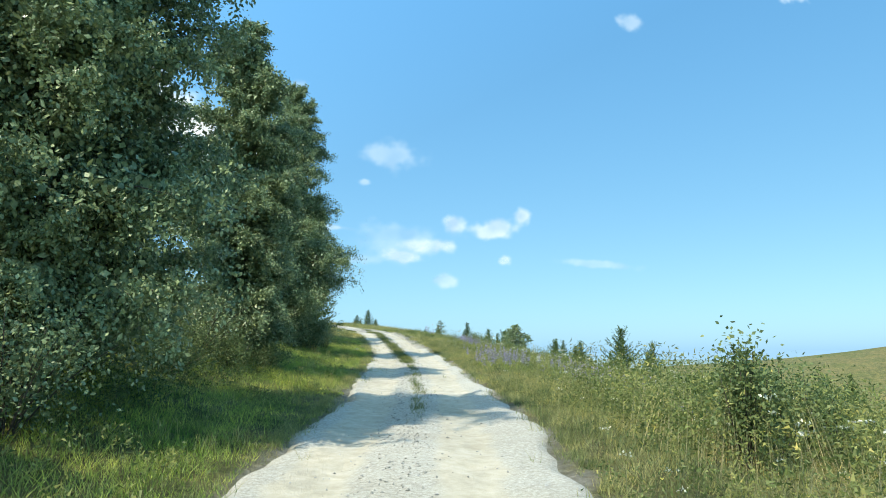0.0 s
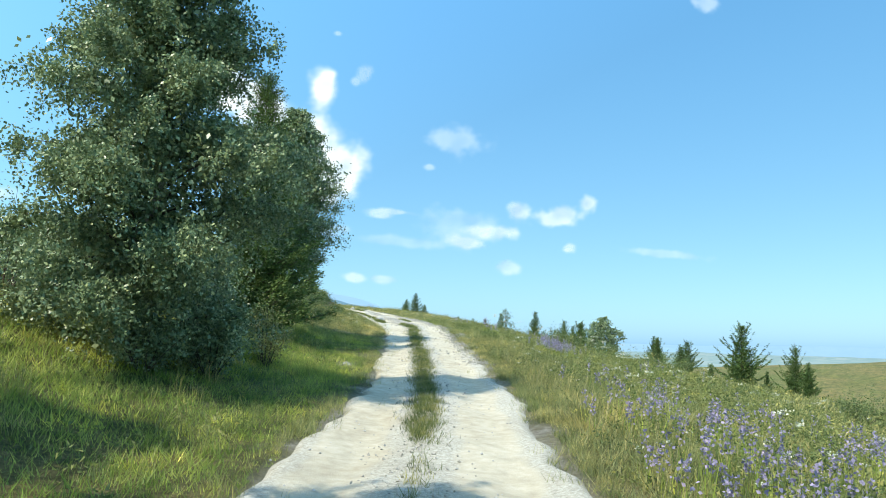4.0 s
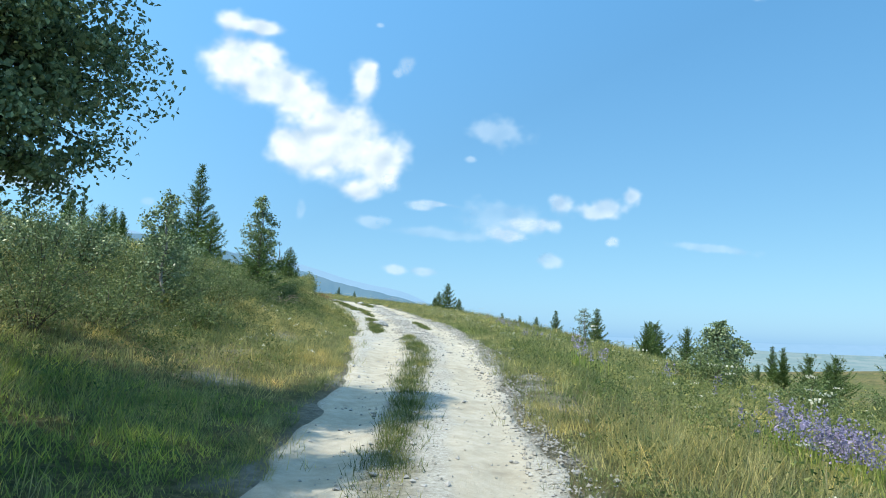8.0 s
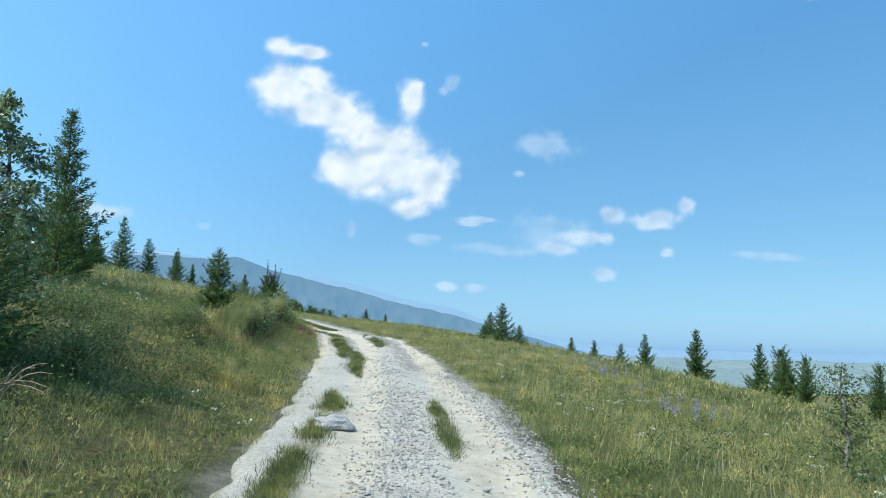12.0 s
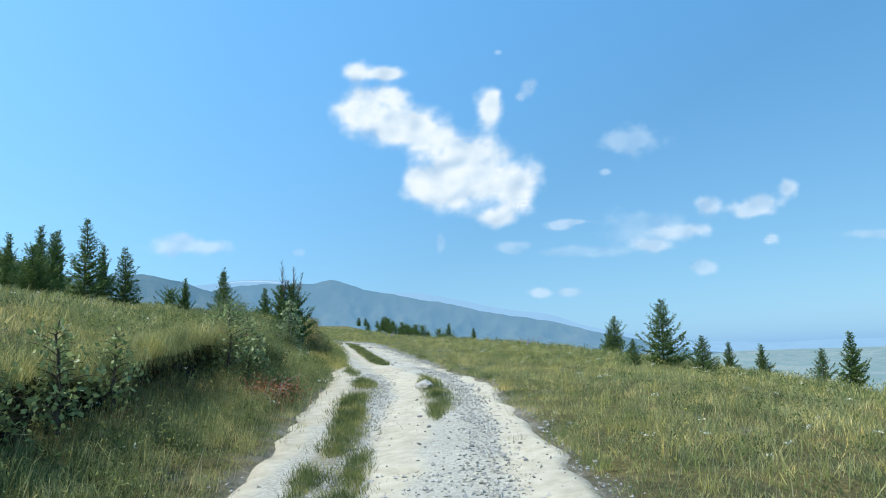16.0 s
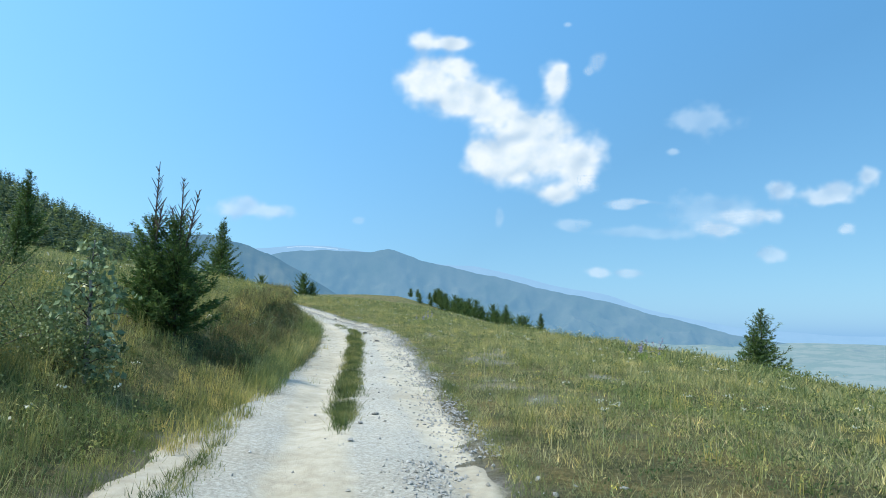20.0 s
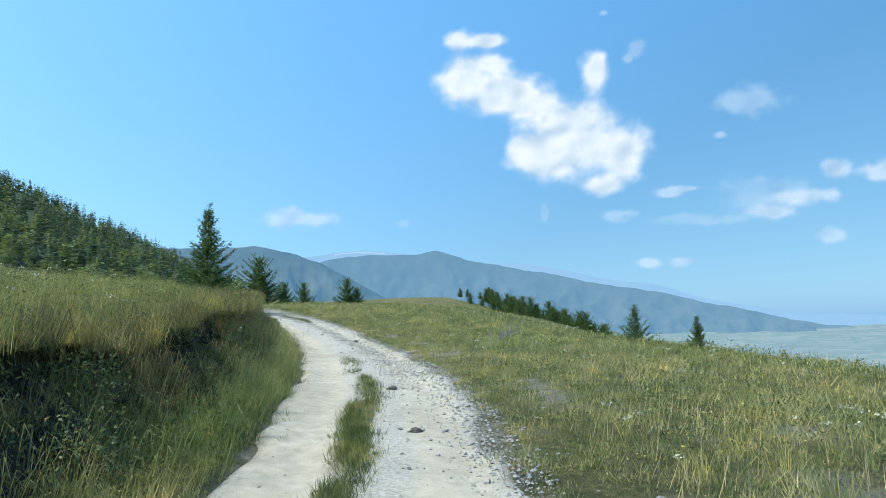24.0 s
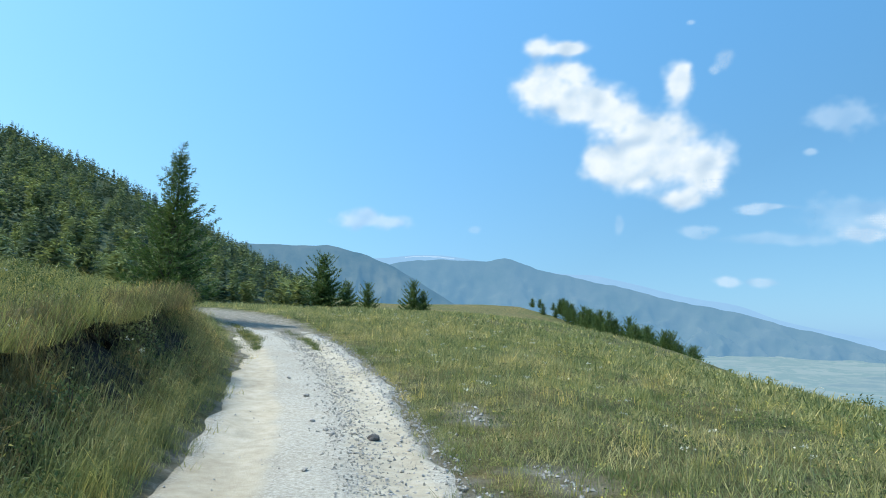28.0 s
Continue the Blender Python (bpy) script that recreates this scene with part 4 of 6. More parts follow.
post = thing("dead_stump", -46.9, 112.9, "pale weathered dead stump in the grass", "stump")
child("trunk", tube_mesh("trunk", [(bent(np.array([0.0, 0.0, 0.0]), np.array([0.08, 0.03, 1.0]), 0.0), np.array([0.075, 0.06, 0.055, 0.05, 0.03]))], M_BIRCH, 9), post)
child("broken_branch", tube_mesh("broken_branch", [(bent(np.array([0.05, 0.02, 0.6]), np.array([0.3, 0.1, 0.85]), 0.0), np.linspace(0.025, 0.01, 5))], M_BIRCH, 6), post)

# ---- pines far ahead on the plateau and the knoll ----
PINE = conifer(-182.7, 261.9, 16.0, 6.6, "dark bushy pine at the edge of the wood", 90, name="pine_tree", category="pine tree", group="pines on the plateau", whorl=0.85, per=8, dense=84, needle=0.5, taper=0.55, low=0.03, wild=0.6)
for x_, y_, h_ in [(-143, 256, 8.8), (-156, 252, 8.0), (-141, 258, 6.0), (-176, 266, 8.0), (-186, 268, 9.0)]:
    stand_copy(PINE, x_, y_, 16.0, h_, x_)
for i in range(54):
    u_ = i / 53
    x_ = -158 + 76 * u_ ** 0.9 + rng.uniform(-7, 7)
    y_ = 374 - 72 * u_ ** 0.9 + rng.uniform(-10, 10)
    stand_copy(PINE, x_, y_, 16.0, rng.uniform(2.6, 6.5) + 4.0 * u_, i)

# the wood on the hill, one mass of many trees
def wood(n, seed):
    rng = np.random.default_rng(seed)
    vs, soft = [], []
    count = 0
    while count < n:
        az, r0 = rng.uniform(-92, -41.5), 70 + 610 * rng.uniform(0, 1) ** (0.6 if count < 0.75 * n else 1.6)
        x_, y_ = -24 + math.sin(math.radians(az)) * r0, 92 + math.cos(math.radians(az)) * r0
        up, side = -0.55 * x_ + 0.83 * (y_ - 110), 0.83 * x_ + 0.55 * (y_ - 110)
        if side > -57 - 0.06 * max(up, 0) - 6 * math.sin(up * 0.05) or up < -30 or wave(np.array([x_]), np.array([y_]), 45.0, 3)[0] > 0.62:
            continue
        near = r0 < 190
        h = rng.uniform(4.0, 8.0) if near else rng.uniform(6.5, 12)
        r = h * rng.uniform(0.20, 0.34)
        m = 260 if near else (90 if r0 < 360 else 46)
        f = np.sort(rng.uniform(0.03, 1, m) ** 0.85)
        a = rng.uniform(0, 6.283, m)
        rad = r * ((1 - f) ** rng.uniform(0.65, 0.95) + 0.04) * rng.uniform(0.6, 1.12, m)
        leafy = rng.uniform() < (0.65 if near else (0.45 if r0 < 330 else 0.22))
        if leafy:
            h *= 0.8
            rad = 0.36 * h * np.sqrt(np.clip(1 - ((f - 0.5) / 0.54) ** 2, 0.02, 1)) * rng.uniform(0.7, 1.1, m)
        wide = h * (0.048 if near else (0.085 if r0 < 360 else 0.12)) * rng.uniform(0.6, 1.4, m) * (1.2 - 0.8 * f)
        base = np.array([x_, y_, height_at(x_, y_) - 0.2])
        out = np.stack([np.cos(a), np.sin(a), 0 * a], 1)
        across = np.stack([-np.sin(a), np.cos(a), 0 * a], 1)
        c = base + np.stack([0 * a, 0 * a, f * h], 1) + out * (rad * rng.uniform(0.1, 0.55, m))[:, None]
        tip = base + np.stack([0 * a, 0 * a, f * h], 1) + out * rad[:, None] + np.stack([0 * a, 0 * a, rng.uniform(-0.25, 0.35, m) * rad], 1)
        lift = np.stack([0 * a, 0 * a, rng.uniform(-0.5, 0.9, m) * wide], 1)
        (soft if leafy else vs).append(np.stack([c - across * wide[:, None], c + across * wide[:, None] + lift, tip], 1).reshape(-1, 3))
        count += 1
    for name, rows, mat, label in (("hill_wood", vs, M_FOREST, "dense dark conifer wood covering the hillside"), ("hill_broadleaves", soft, M_COPSE, "lighter broadleaved trees among the hillside conifers")):
        v = np.vstack(rows)
        tagged(new(name, mesh_from(name, v, np.arange(len(v)).reshape(-1, 3), mat, False)), label, "wood", kind="stuff")


# air haze put into the far needle colours: lighter and bluer
M_FOREST = foliage("far_needles", [(0.3, (0.046, 0.080, 0.052)), (0.5, (0.092, 0.136, 0.080)), (0.7, (0.165, 0.21, 0.115))], [(0.34, (0.55, 0.70, 0.80)), (0.5, (0.95, 0.95, 0.95)), (0.66, (1.7, 1.55, 1.15))], 0.5, 0.045, 0.35)
M_COPSE = foliage("far_leaves", [(0.3, (0.115, 0.155, 0.064)), (0.5, (0.195, 0.24, 0.098)), (0.7, (0.30, 0.335, 0.14))], [(0.34, (0.7, 0.8, 0.8)), (0.66, (1.25, 1.2, 1.05))], 0.5, 0.045, 0.35)
wood(4300, 7)

# ---- grass ----
def blades(name, x, y, h, w, mat, label, seed, lean=0.55, kind="stuff", category="grass", z=None):
    """One slanting blade at each place, standing on the land."""
    rng = np.random.default_rng(seed)
    n = len(x)
    z = land(x, y, sink=False) if z is None else z
    a = rng.uniform(0, 6.283, n)
    b = rng.uniform(0, 6.283, n)
    L = rng.uniform(0.1, 1.0, n) * lean * h
    base = np.stack([x, y, z - 0.02], 1)
    side = np.stack([np.cos(a), np.sin(a), 0 * a], 1) * (w / 2)[:, None]
    tip = base + np.stack([np.cos(b) * L, np.sin(b) * L, h * rng.uniform(0.7, 1.0, n)], 1)
    v = np.stack([base - side, base + side, tip], 1).reshape(-1, 3)
    return tagged(new(name, mesh_from(name, v, np.arange(3 * n).reshape(n, 3), mat, False)), label, category, kind=kind)


def arched(name, x, y, z, h, w, bx, by, drop, mat, label, seed):
    """Long bending blades, two joints each: (bx, by) is the way the tip hangs, drop how far it falls again, as shares of the length."""
    rng = np.random.default_rng(seed)
    n = len(x)
    a = rng.uniform(0, 6.283, n)
    base = np.stack([x, y, z - 0.02], 1)
    side = np.stack([np.cos(a), np.sin(a), 0 * a], 1) * (w / 2)[:, None]
    mid = base + np.stack([bx * h * 0.38, by * h * 0.38, h * 0.72], 1)
    tip = base + np.stack([bx * h, by * h, h * (1 - drop)], 1)
    v = np.stack([base - side, base + side, mid - side * 0.7, mid + side * 0.7, tip], 1).reshape(-1, 3)
    f = np.array([(0, 1, 3), (0, 3, 2), (2, 3, 4)])[None] + 5 * np.arange(n)[:, None, None]
    return tagged(new(name, mesh_from(name, v, f.reshape(-1, 3), mat, False)), label, "grass", kind="stuff")


def meadow_places(n, s0, s1, d0, d1, seed, power=1.0):
    """Places in tufts beside the road, thicker near d0."""
    rng = np.random.default_rng(seed)
    t = max(1, n // 9)
    s = rng.uniform(s0, s1, t)
    d = d0 + (d1 - d0) * rng.uniform(0, 1, t) ** power
    x, y = at_road(s, d)
    k = np.repeat(np.arange(t), 9)
    spread_ = 0.05 + 0.02 * np.abs(d[k])
    x, y = x[k] + rng.normal(0, 1, len(k)) * np.minimum(spread_, 0.25), y[k] + rng.normal(0, 1, len(k)) * np.minimum(spread_, 0.25)
    return x, y


def torn_lip(s):
    """How far the lip of the cut bank rises and sags along the road."""
    return 0.15 * wave(s, s * 0, 2.1, 77) + 0.09 * wave(s, s * 0, 0.7, 78)


def soil_gap(s, d):
    """How likely the ground is bare earth under the lip of the cut banks."""
    torn = smooth(-0.25, 0.5, wave(s, s * 0, 2.3, 41) + 0.5 * wave(s, s * 0, 0.8, 42))
    lower = -2.72 + 0.14 * wave(s, s * 0, 1.2, 43)
    a = (s > 91.5) & (s < 118) & (d < lower) & (d > -3.35)
    b = (s > 66) & (s < 81.5) & (d < lower - 1.15) & (d > -4.52)
    thin = (s > 90) & (s < 119) & (d >= lower) & (d < -2.25)
    return np.where(a | b, torn, 0.62 * thin)


def sow(name, n, s0, s1, d0, d1, hmin, hmax, w, mat, label, seed, power=1.0):
    x, y = meadow_places(n, s0, s1, d0, d1, seed, power)
    s, d, _ = along(x, y)
    l, r = np.interp(s, EDGE_S, EDGE_L), np.interp(s, EDGE_S, EDGE_R)
    rng = np.random.default_rng(seed + 1)
    ok = (np.minimum(d - l, r - d) < -0.02 + 0.12 * wave(x, y, 0.5, 11)) | (s > 148)
    ok &= soil_gap(s, d) < rng.uniform(0.05, 1.0, len(s))
    close = ok & (np.abs(d) < 8)
    ok[close] &= bareness(x[close], y[close]) < rng.uniform(0.2, 1.25, close.sum())
    x, y, d, off = x[ok], y[ok], d[ok], np.maximum(l - d, d - r)[ok]
    tall = 0.5 + 0.5 * wave(x, y, 2.6, 12) + 0.25 * wave(x, y, 0.7, 15)
    edge_low = np.clip(0.35 + off / 1.1, 0.35, 1)
    h = (hmin + (hmax - hmin) * np.clip(tall + rng.normal(0, 0.25, len(x)), 0, 1.25)) * edge_low
    far = 1 + np.clip((np.abs(d) - 2) / 5, 0, 2.2)
    return blades(name, x, y, h, w * far * rng.uniform(0.7, 1.4, len(x)), mat, label, seed, 1.0)


sow("verge_grass", 190000, -3, 41, -1.5, -8, 0.05, 0.25, 0.009, M_LAWN, "short green roadside grass in dappled shade", 101, 1.15)
sow("dry_verge_grass", 120000, 39, 64, -1.5, -8, 0.05, 0.25, 0.008, M_GRASS, "short dry and green grass of the verge", 102, 1.15)
sow("bank_grass", 230000, 62, 134, -1.4, -8.5, 0.05, 0.25, 0.007, M_GRASS, "tall dry and green grass over the cut bank", 103, 1.4)
sow("upper_grass", 90000, 8, 130, -7, -30, 0.15, 0.42, 0.014, M_GRASS, "straw-coloured grass on the upper slope", 105, 1.3)
sow("meadow_grass", 260000, -2, 66, 0.9, 9.5, 0.08, 0.36, 0.008, M_GRASS, "tall mixed meadow grass beside the road", 107, 1.5)
sow("dry_meadow_grass", 270000, 64, 136, 0.8, 10, 0.05, 0.24, 0.008, M_DRYGRASS, "short dry meadow grass with bare patches", 109, 1.5)
sow("slope_grass", 120000, -2, 134, 8, 34, 0.15, 0.45, 0.016, M_GRASS, "grass on the open slope falling away", 111, 1.5)
sow("far_grass", 70000, 118, 168, -30, 45, 0.15, 0.42, 0.022, M_GRASS, "grass of the plateau ahead", 113)

def forbs(name, n, s0, s1, d0, d1, tall, size, mat, label, seed, power=1.3):
    """Low broad-leaved meadow plants: clumps of small leaves, thick in some places and missing in others."""
    rng = np.random.default_rng(seed)
    t = n // 44
    s, d = rng.uniform(s0, s1, t), d0 + (d1 - d0) * rng.uniform(0, 1, t) ** power
    x, y = at_road(s, d)
    keep = wave(x, y, 1.9, seed) + 0.6 * wave(x, y, 0.6, seed + 1) + rng.normal(0, 0.3, t) > -0.15
    l, r = np.interp(s, EDGE_S, EDGE_L), np.interp(s, EDGE_S, EDGE_R)
    keep &= (np.minimum(d - l, r - d) < -0.1) & (bareness(x, y) < 0.6)
    keep &= soil_gap(s, d) < rng.uniform(0.05, 1.0, t)
    x, y, d = x[keep], y[keep], d[keep]
    z = land(x, y, sink=False)
    h = tall * rng.uniform(0.35, 1.2, len(x)) * np.clip(np.abs(d) / 3.0, 0.5, 1.0)
    r0 = rng.uniform(0.05, 0.20, len(x))
    k = np.repeat(np.arange(len(x)), 44)
    u = rng.uniform(0, 1, len(k)) ** 0.8
    p = np.stack([x[k] + rng.normal(0, 1, len(k)) * r0[k], y[k] + rng.normal(0, 1, len(k)) * r0[k], z[k] + u * h[k]], 1)
    far = 1 + np.clip(np.abs(d[k]) / 20, 0, 1)
    return tagged(new(name, leaf_mesh(name, p, size * far, mat, rng, -0.25, 0.42, None, True)), label, "meadow plants", kind="stuff")


M_DARKHERB = foliage("dark_herb_leaf", [(0.28, (0.045, 0.075, 0.028)), (0.5, (0.085, 0.125, 0.045)), (0.72, (0.17, 0.20, 0.085))],
                     [(0.3, (0.75, 0.85, 0.75)), (0.6, (1.1, 1.1, 1.0))], 5.0, 0.6, 0.3)
M_FORB = foliage("meadow_leaf", [(0.25, (0.11, 0.148, 0.05)), (0.5, (0.22, 0.248, 0.097)), (0.75, (0.41, 0.385, 0.19))],
                 [(0.3, (0.65, 0.8, 0.65)), (0.5, (1.0, 1.0, 0.9)), (0.7, (1.25, 1.1, 0.9))], 3.0, 0.6, 0.4, patch_scale=2.1)
forbs("meadow_plants", 120000, -1, 66, 1.4, 12, 0.42, 0.04, M_FORB, "mixed leafy meadow plants in patches", 114)
forbs("tall_herbs", 130000, 4.5, 15, 2.3, 9, 1.15, 0.05, M_FORB, "shoulder-high leafy meadow herbs beside the road", 119, 0.9)
forbs("tall_herbs", 70000, 13, 46, 2.2, 10, 0.75, 0.042, M_FORB, "tall leafy meadow herbs beside the road", 120, 1.1)
forbs("dark_herbs", 90000, 0, 66, 1.6, 12, 0.40, 0.04, M_DARKHERB, "clumps of dark green herbs in the meadow", 121, 1.2)
forbs("dark_herbs", 50000, 64, 134, 1.5, 12, 0.30, 0.035, M_DARKHERB, "clumps of dark green herbs in the meadow", 122, 1.2)
forbs("dark_herbs", 50000, 40, 128, -2.4, -9, 0.30, 0.035, M_DARKHERB, "clumps of dark green herbs on the bank", 123, 1.2)
forbs("dark_herbs", 40000, 86, 124, -3.2, -7.5, 0.34, 0.034, M_DARKHERB, "clumps of dark herbs on top of the bank", 125, 1.2)
forbs("dark_herbs", 60000, 41, 66, -3.6, -9, 0.42, 0.036, M_DARKHERB, "thick dark herbs on the grassy bank", 126, 1.0)
forbs("meadow_plants", 100000, 64, 134, 1.3, 12, 0.26, 0.035, M_FORB, "low leafy plants in the dry meadow", 115)
forbs("bank_herbs", 46000, 89, 123, -3.1, -1.95, 0.5, 0.036, M_DARKHERB, "dark herbs in clumps on the face of the bank", 127, 1.0)
forbs("dark_herbs", 60000, 5, 21, -3.9, -9, 0.75, 0.045, M_DARKHERB, "knee-high dark herbs under the birches", 124, 1.0)
forbs("verge_plants", 50000, 0, 64, -2.4, -9, 0.30, 0.05, M_FORB, "low leafy plants in the verge", 116)
forbs("bank_plants", 170000, 60, 128, -2.0, -6.5, 0.38, 0.034, M_FORB, "weeds growing on the bank", 117)
forbs("slope_plants", 60000, 0, 134, 10, 34, 0.5, 0.06, M_FORB, "weeds on the open slope", 118, 1.0)

def tracks_grass():
    rng = np.random.default_rng(131)
    xs, ys, hs = [], [], []
    for a, b, m, q, per in STRIPS:
        n = int((b - a) * per * 7.5)
        s = np.repeat(rng.uniform(a, b, n // 7 + 1), 7)
        d = m + np.repeat(rng.normal(0, q * 0.55, n // 7 + 1), 7) * (0.25 + 0.75 * smooth(a - 0.2, a + 2.2, s) * smooth(b + 0.2, b - 2.2, s))
        d = d + 0.06 * wave(s, s * 0, 1.3, m)
        keep = (0.75 + wave(s, d, 0.6, m) > rng.uniform(-0.1, 0.75, len(s))) & (smooth(a - 0.2, a + 1.6, s) * smooth(b + 0.2, b - 1.6, s) > rng.uniform(0, 1, len(s)))
        x, y = at_road(s[keep] + rng.normal(0, 0.05, keep.sum()), d[keep] + rng.normal(0, 0.035, keep.sum()))
        xs.append(x), ys.append(y)
        hs.append(rng.uniform(0.04, 0.16, len(x)))
    x, y, h = np.concatenate(xs), np.concatenate(ys), np.concatenate(hs)
    s, d, _ = along(x, y)
    blades("track_grass", x, y, h, np.full(len(x), 0.009), M_STRIP, "low grass growing between the wheel tracks", 133, 0.9, z=road_height(s, d))


tracks_grass()


# ---- stones ----
def stone_mesh(name, seed, mat, flat=0.6):
    rng = np.random.default_rng(seed)
    bm = bmesh.new()
    bmesh.ops.create_icosphere(bm, subdivisions=1, radius=0.5)
    for v in bm.verts:
        v.co = v.co * rng.uniform(0.72, 1.12)
        v.co.z *= flat
    me = bpy.data.meshes.new(name)
    bm.to_mesh(me)
    bm.free()
    me.materials.append(mat)
    return me


def gravel(name, zones, mat, label, seed):
    """Many broken pebbles, zones of (from, to, middle, spread, how many a metre, smallest, largest)."""
    rng = np.random.default_rng(seed)
    S, D, Z = [], [], []
    for a, b, m, q, per, lo, hi in zones:
        n = int((b - a) * per)
        s = rng.uniform(a, b, n)
        S.append(s), D.append(m + rng.normal(0, q, n)), Z.append(lo + (hi - lo) * rng.uniform(0, 1, n) ** 2.5)
    s, d, k = np.concatenate(S), np.concatenate(D), np.concatenate(Z)
    x, y = at_road(s, d)
    l, r = np.interp(s, EDGE_S, EDGE_L), np.interp(s, EDGE_S, EDGE_R)
    out = np.maximum(l - d, d - r)
    stay = (out < 0.12 * rng.normal(1.0, 0.8, len(s))) | (bareness(x, y) > 0.7)
    s, d, k, x, y, l, r = s[stay], d[stay], k[stay], x[stay], y[stay], l[stay], r[stay]
    on = (d > l) & (d < r)
    z = np.where(on, road_height(s, d), land(x, y, sink=False)) + k * 0.12
    n = len(s)
    base = np.array([(1, 0, 0), (0, 1, 0), (-1, 0, 0), (0, -1, 0), (0, 0, 0.75), (0, 0, -0.6)], float)
    v = base[None] * rng.uniform(0.6, 1.25, (n, 6, 1)) + rng.normal(0, 0.16, (n, 6, 3))
    a = rng.uniform(0, 6.283, n)
    c, q = np.cos(a)[:, None], np.sin(a)[:, None]
    v = np.stack([v[..., 0] * c - v[..., 1] * q, v[..., 0] * q + v[..., 1] * c, v[..., 2]], 2) * (k / 2)[:, None, None]
    v += np.stack([x, y, z], 1)[:, None]
    f = np.array([(0, 1, 4), (1, 2, 4), (2, 3, 4), (3, 0, 4), (1, 0, 5), (2, 1, 5), (3, 2, 5), (0, 3, 5)])
    return tagged(new(name, mesh_from(name, v.reshape(-1, 3), (f[None] + 6 * np.arange(n)[:, None, None]).reshape(-1, 3), mat, False)), label, "gravel", kind="stuff")


gravel("white_gravel", [(48, 70, -0.45, 0.33, 100, 0.02, 0.07), (34, 66, 1.2, 0.30, 170, 0.012, 0.05), (66, 84, 0.30, 0.20, 150, 0.012, 0.06), (66, 82, -1.30, 0.17, 120, 0.012, 0.05), (66, 84, 1.3, 0.15, 90, 0.012, 0.05),
                        (84, 106, 0.75, 0.24, 150, 0.015, 0.06), (84, 126, 1.05, 0.22, 150, 0.015, 0.06), (104, 126, 0.30, 0.22, 170, 0.010, 0.045), (-4, 50, -0.4, 0.9, 30, 0.015, 0.045), (50, 130, -0.5, 1.0, 22, 0.012, 0.04),
                        (26, 60, -0.45, 0.28, 40, 0.02, 0.07), (40, 50, -2.6, 0.6, 30, 0.02, 0.07), (86, 98, 2.5, 0.6, 40, 0.012, 0.04), (104.5, 116.5, 1.8, 0.3, 120, 0.02, 0.085), (60, 70, -2.6, 0.4, 40, 0.02, 0.06)], M_STONE, "loose pale limestone gravel on the road", 141)
gravel("grey_gravel", [(66, 84, 0.32, 0.18, 110, 0.015, 0.060), (66, 82, -1.30, 0.15, 90, 0.015, 0.055), (102, 128, 0.12, 0.16, 170, 0.010, 0.042), (34, 66, 1.0, 0.22, 200, 0.015, 0.06), (50, 62, -0.5, 0.3, 150, 0.02, 0.06), (42, 49, -3.2, 0.42, 130, 0.012, 0.06), (87, 96, 2.4, 0.5, 80, 0.012, 0.045), (96.5, 99.5, 4.0, 0.4, 90, 0.012, 0.05), (30, 66, -0.4, 0.28, 60, 0.015, 0.05), (66, 84, 0.1, 0.3, 30, 0.015, 0.05), (84, 128, 0.4, 0.45, 22, 0.015, 0.05), (0, 30, -0.4, 0.25, 70, 0.015, 0.05)], M_GREYSTONE, "scattered grey gravel on the road", 142)

STONE_SHAPES = [stone_mesh("stone", 150 + k, M_STONE) for k in range(5)]
rng = np.random.default_rng(151)
for i in range(260):
    s_ = rng.uniform(36, 122)
    d_ = rng.choice([1.25, 0.6, -0.3, 1.5]) + rng.normal(0, 0.28)
    x_, y_ = (float(v) for v in at_road(s_, d_))
    k_ = rng.uniform(0.05, 0.11)
    ob = child("stone", STONE_SHAPES[i % 5], road)
    ob.matrix_basis = Matrix.LocRotScale((x_, y_, float(road_height(s_, d_)) + 0.015), Euler((rng.uniform(-0.3, 0.3), rng.uniform(-0.3, 0.3), rng.uniform(0, 6))), (k_, k_ * rng.uniform(0.6, 1), k_ * rng.uniform(0.5, 0.9)))


def rock(s, d, size, label, mat, seed):
    rng = np.random.default_rng(seed)
    bm = bmesh.new()
    bmesh.ops.create_icosphere(bm, subdivisions=3, radius=0.5)
    for v in bm.verts:
        n = noise.fractal(v.co * 2.2 + Vector((seed, 0, 0)), 0.9, 2.0, 4)
        v.co = v.co * (1 + 0.35 * n)
        v.co.z = max(v.co.z, -0.25) * 0.8
    me = bpy.data.meshes.new("rock")
    bm.to_mesh(me)
    bm.free()
    me.materials.append(mat)
    x, y = (float(v) for v in at_road(s, d))
    ob = tagged(new("rock", me), label, "rock")
    ob.matrix_basis = Matrix.LocRotScale((x, y, float(road_height(s, d)) + 0.1 * size), Euler((0, 0, rng.uniform(0, 6))), (size * 1.25, size * 0.85, size * 0.8))
    return ob


rock(58.1, -1.4, 0.42, "grey boulder lying in the grass strip between the tracks", M_STONE, 3)
rock(77.3, -0.42, 0.36, "mossy boulder sunk in the grass strip between the tracks", M_STONE, 4)
rock(113.6, 0.38, 0.15, "small dark stone lying on the pale road", M_DARKSTONE, 5)
rock(102.0, -0.1, 0.13, "small dark stone lying on the gravel", M_DARKSTONE, 6)
rock(98.8, 0.05, 0.12, "small dark stone lying on the gravel", M_DARKSTONE, 7)
rock(33.0, -2.25, 0.22, "pale stone at the edge of the verge", M_STONE, 8)


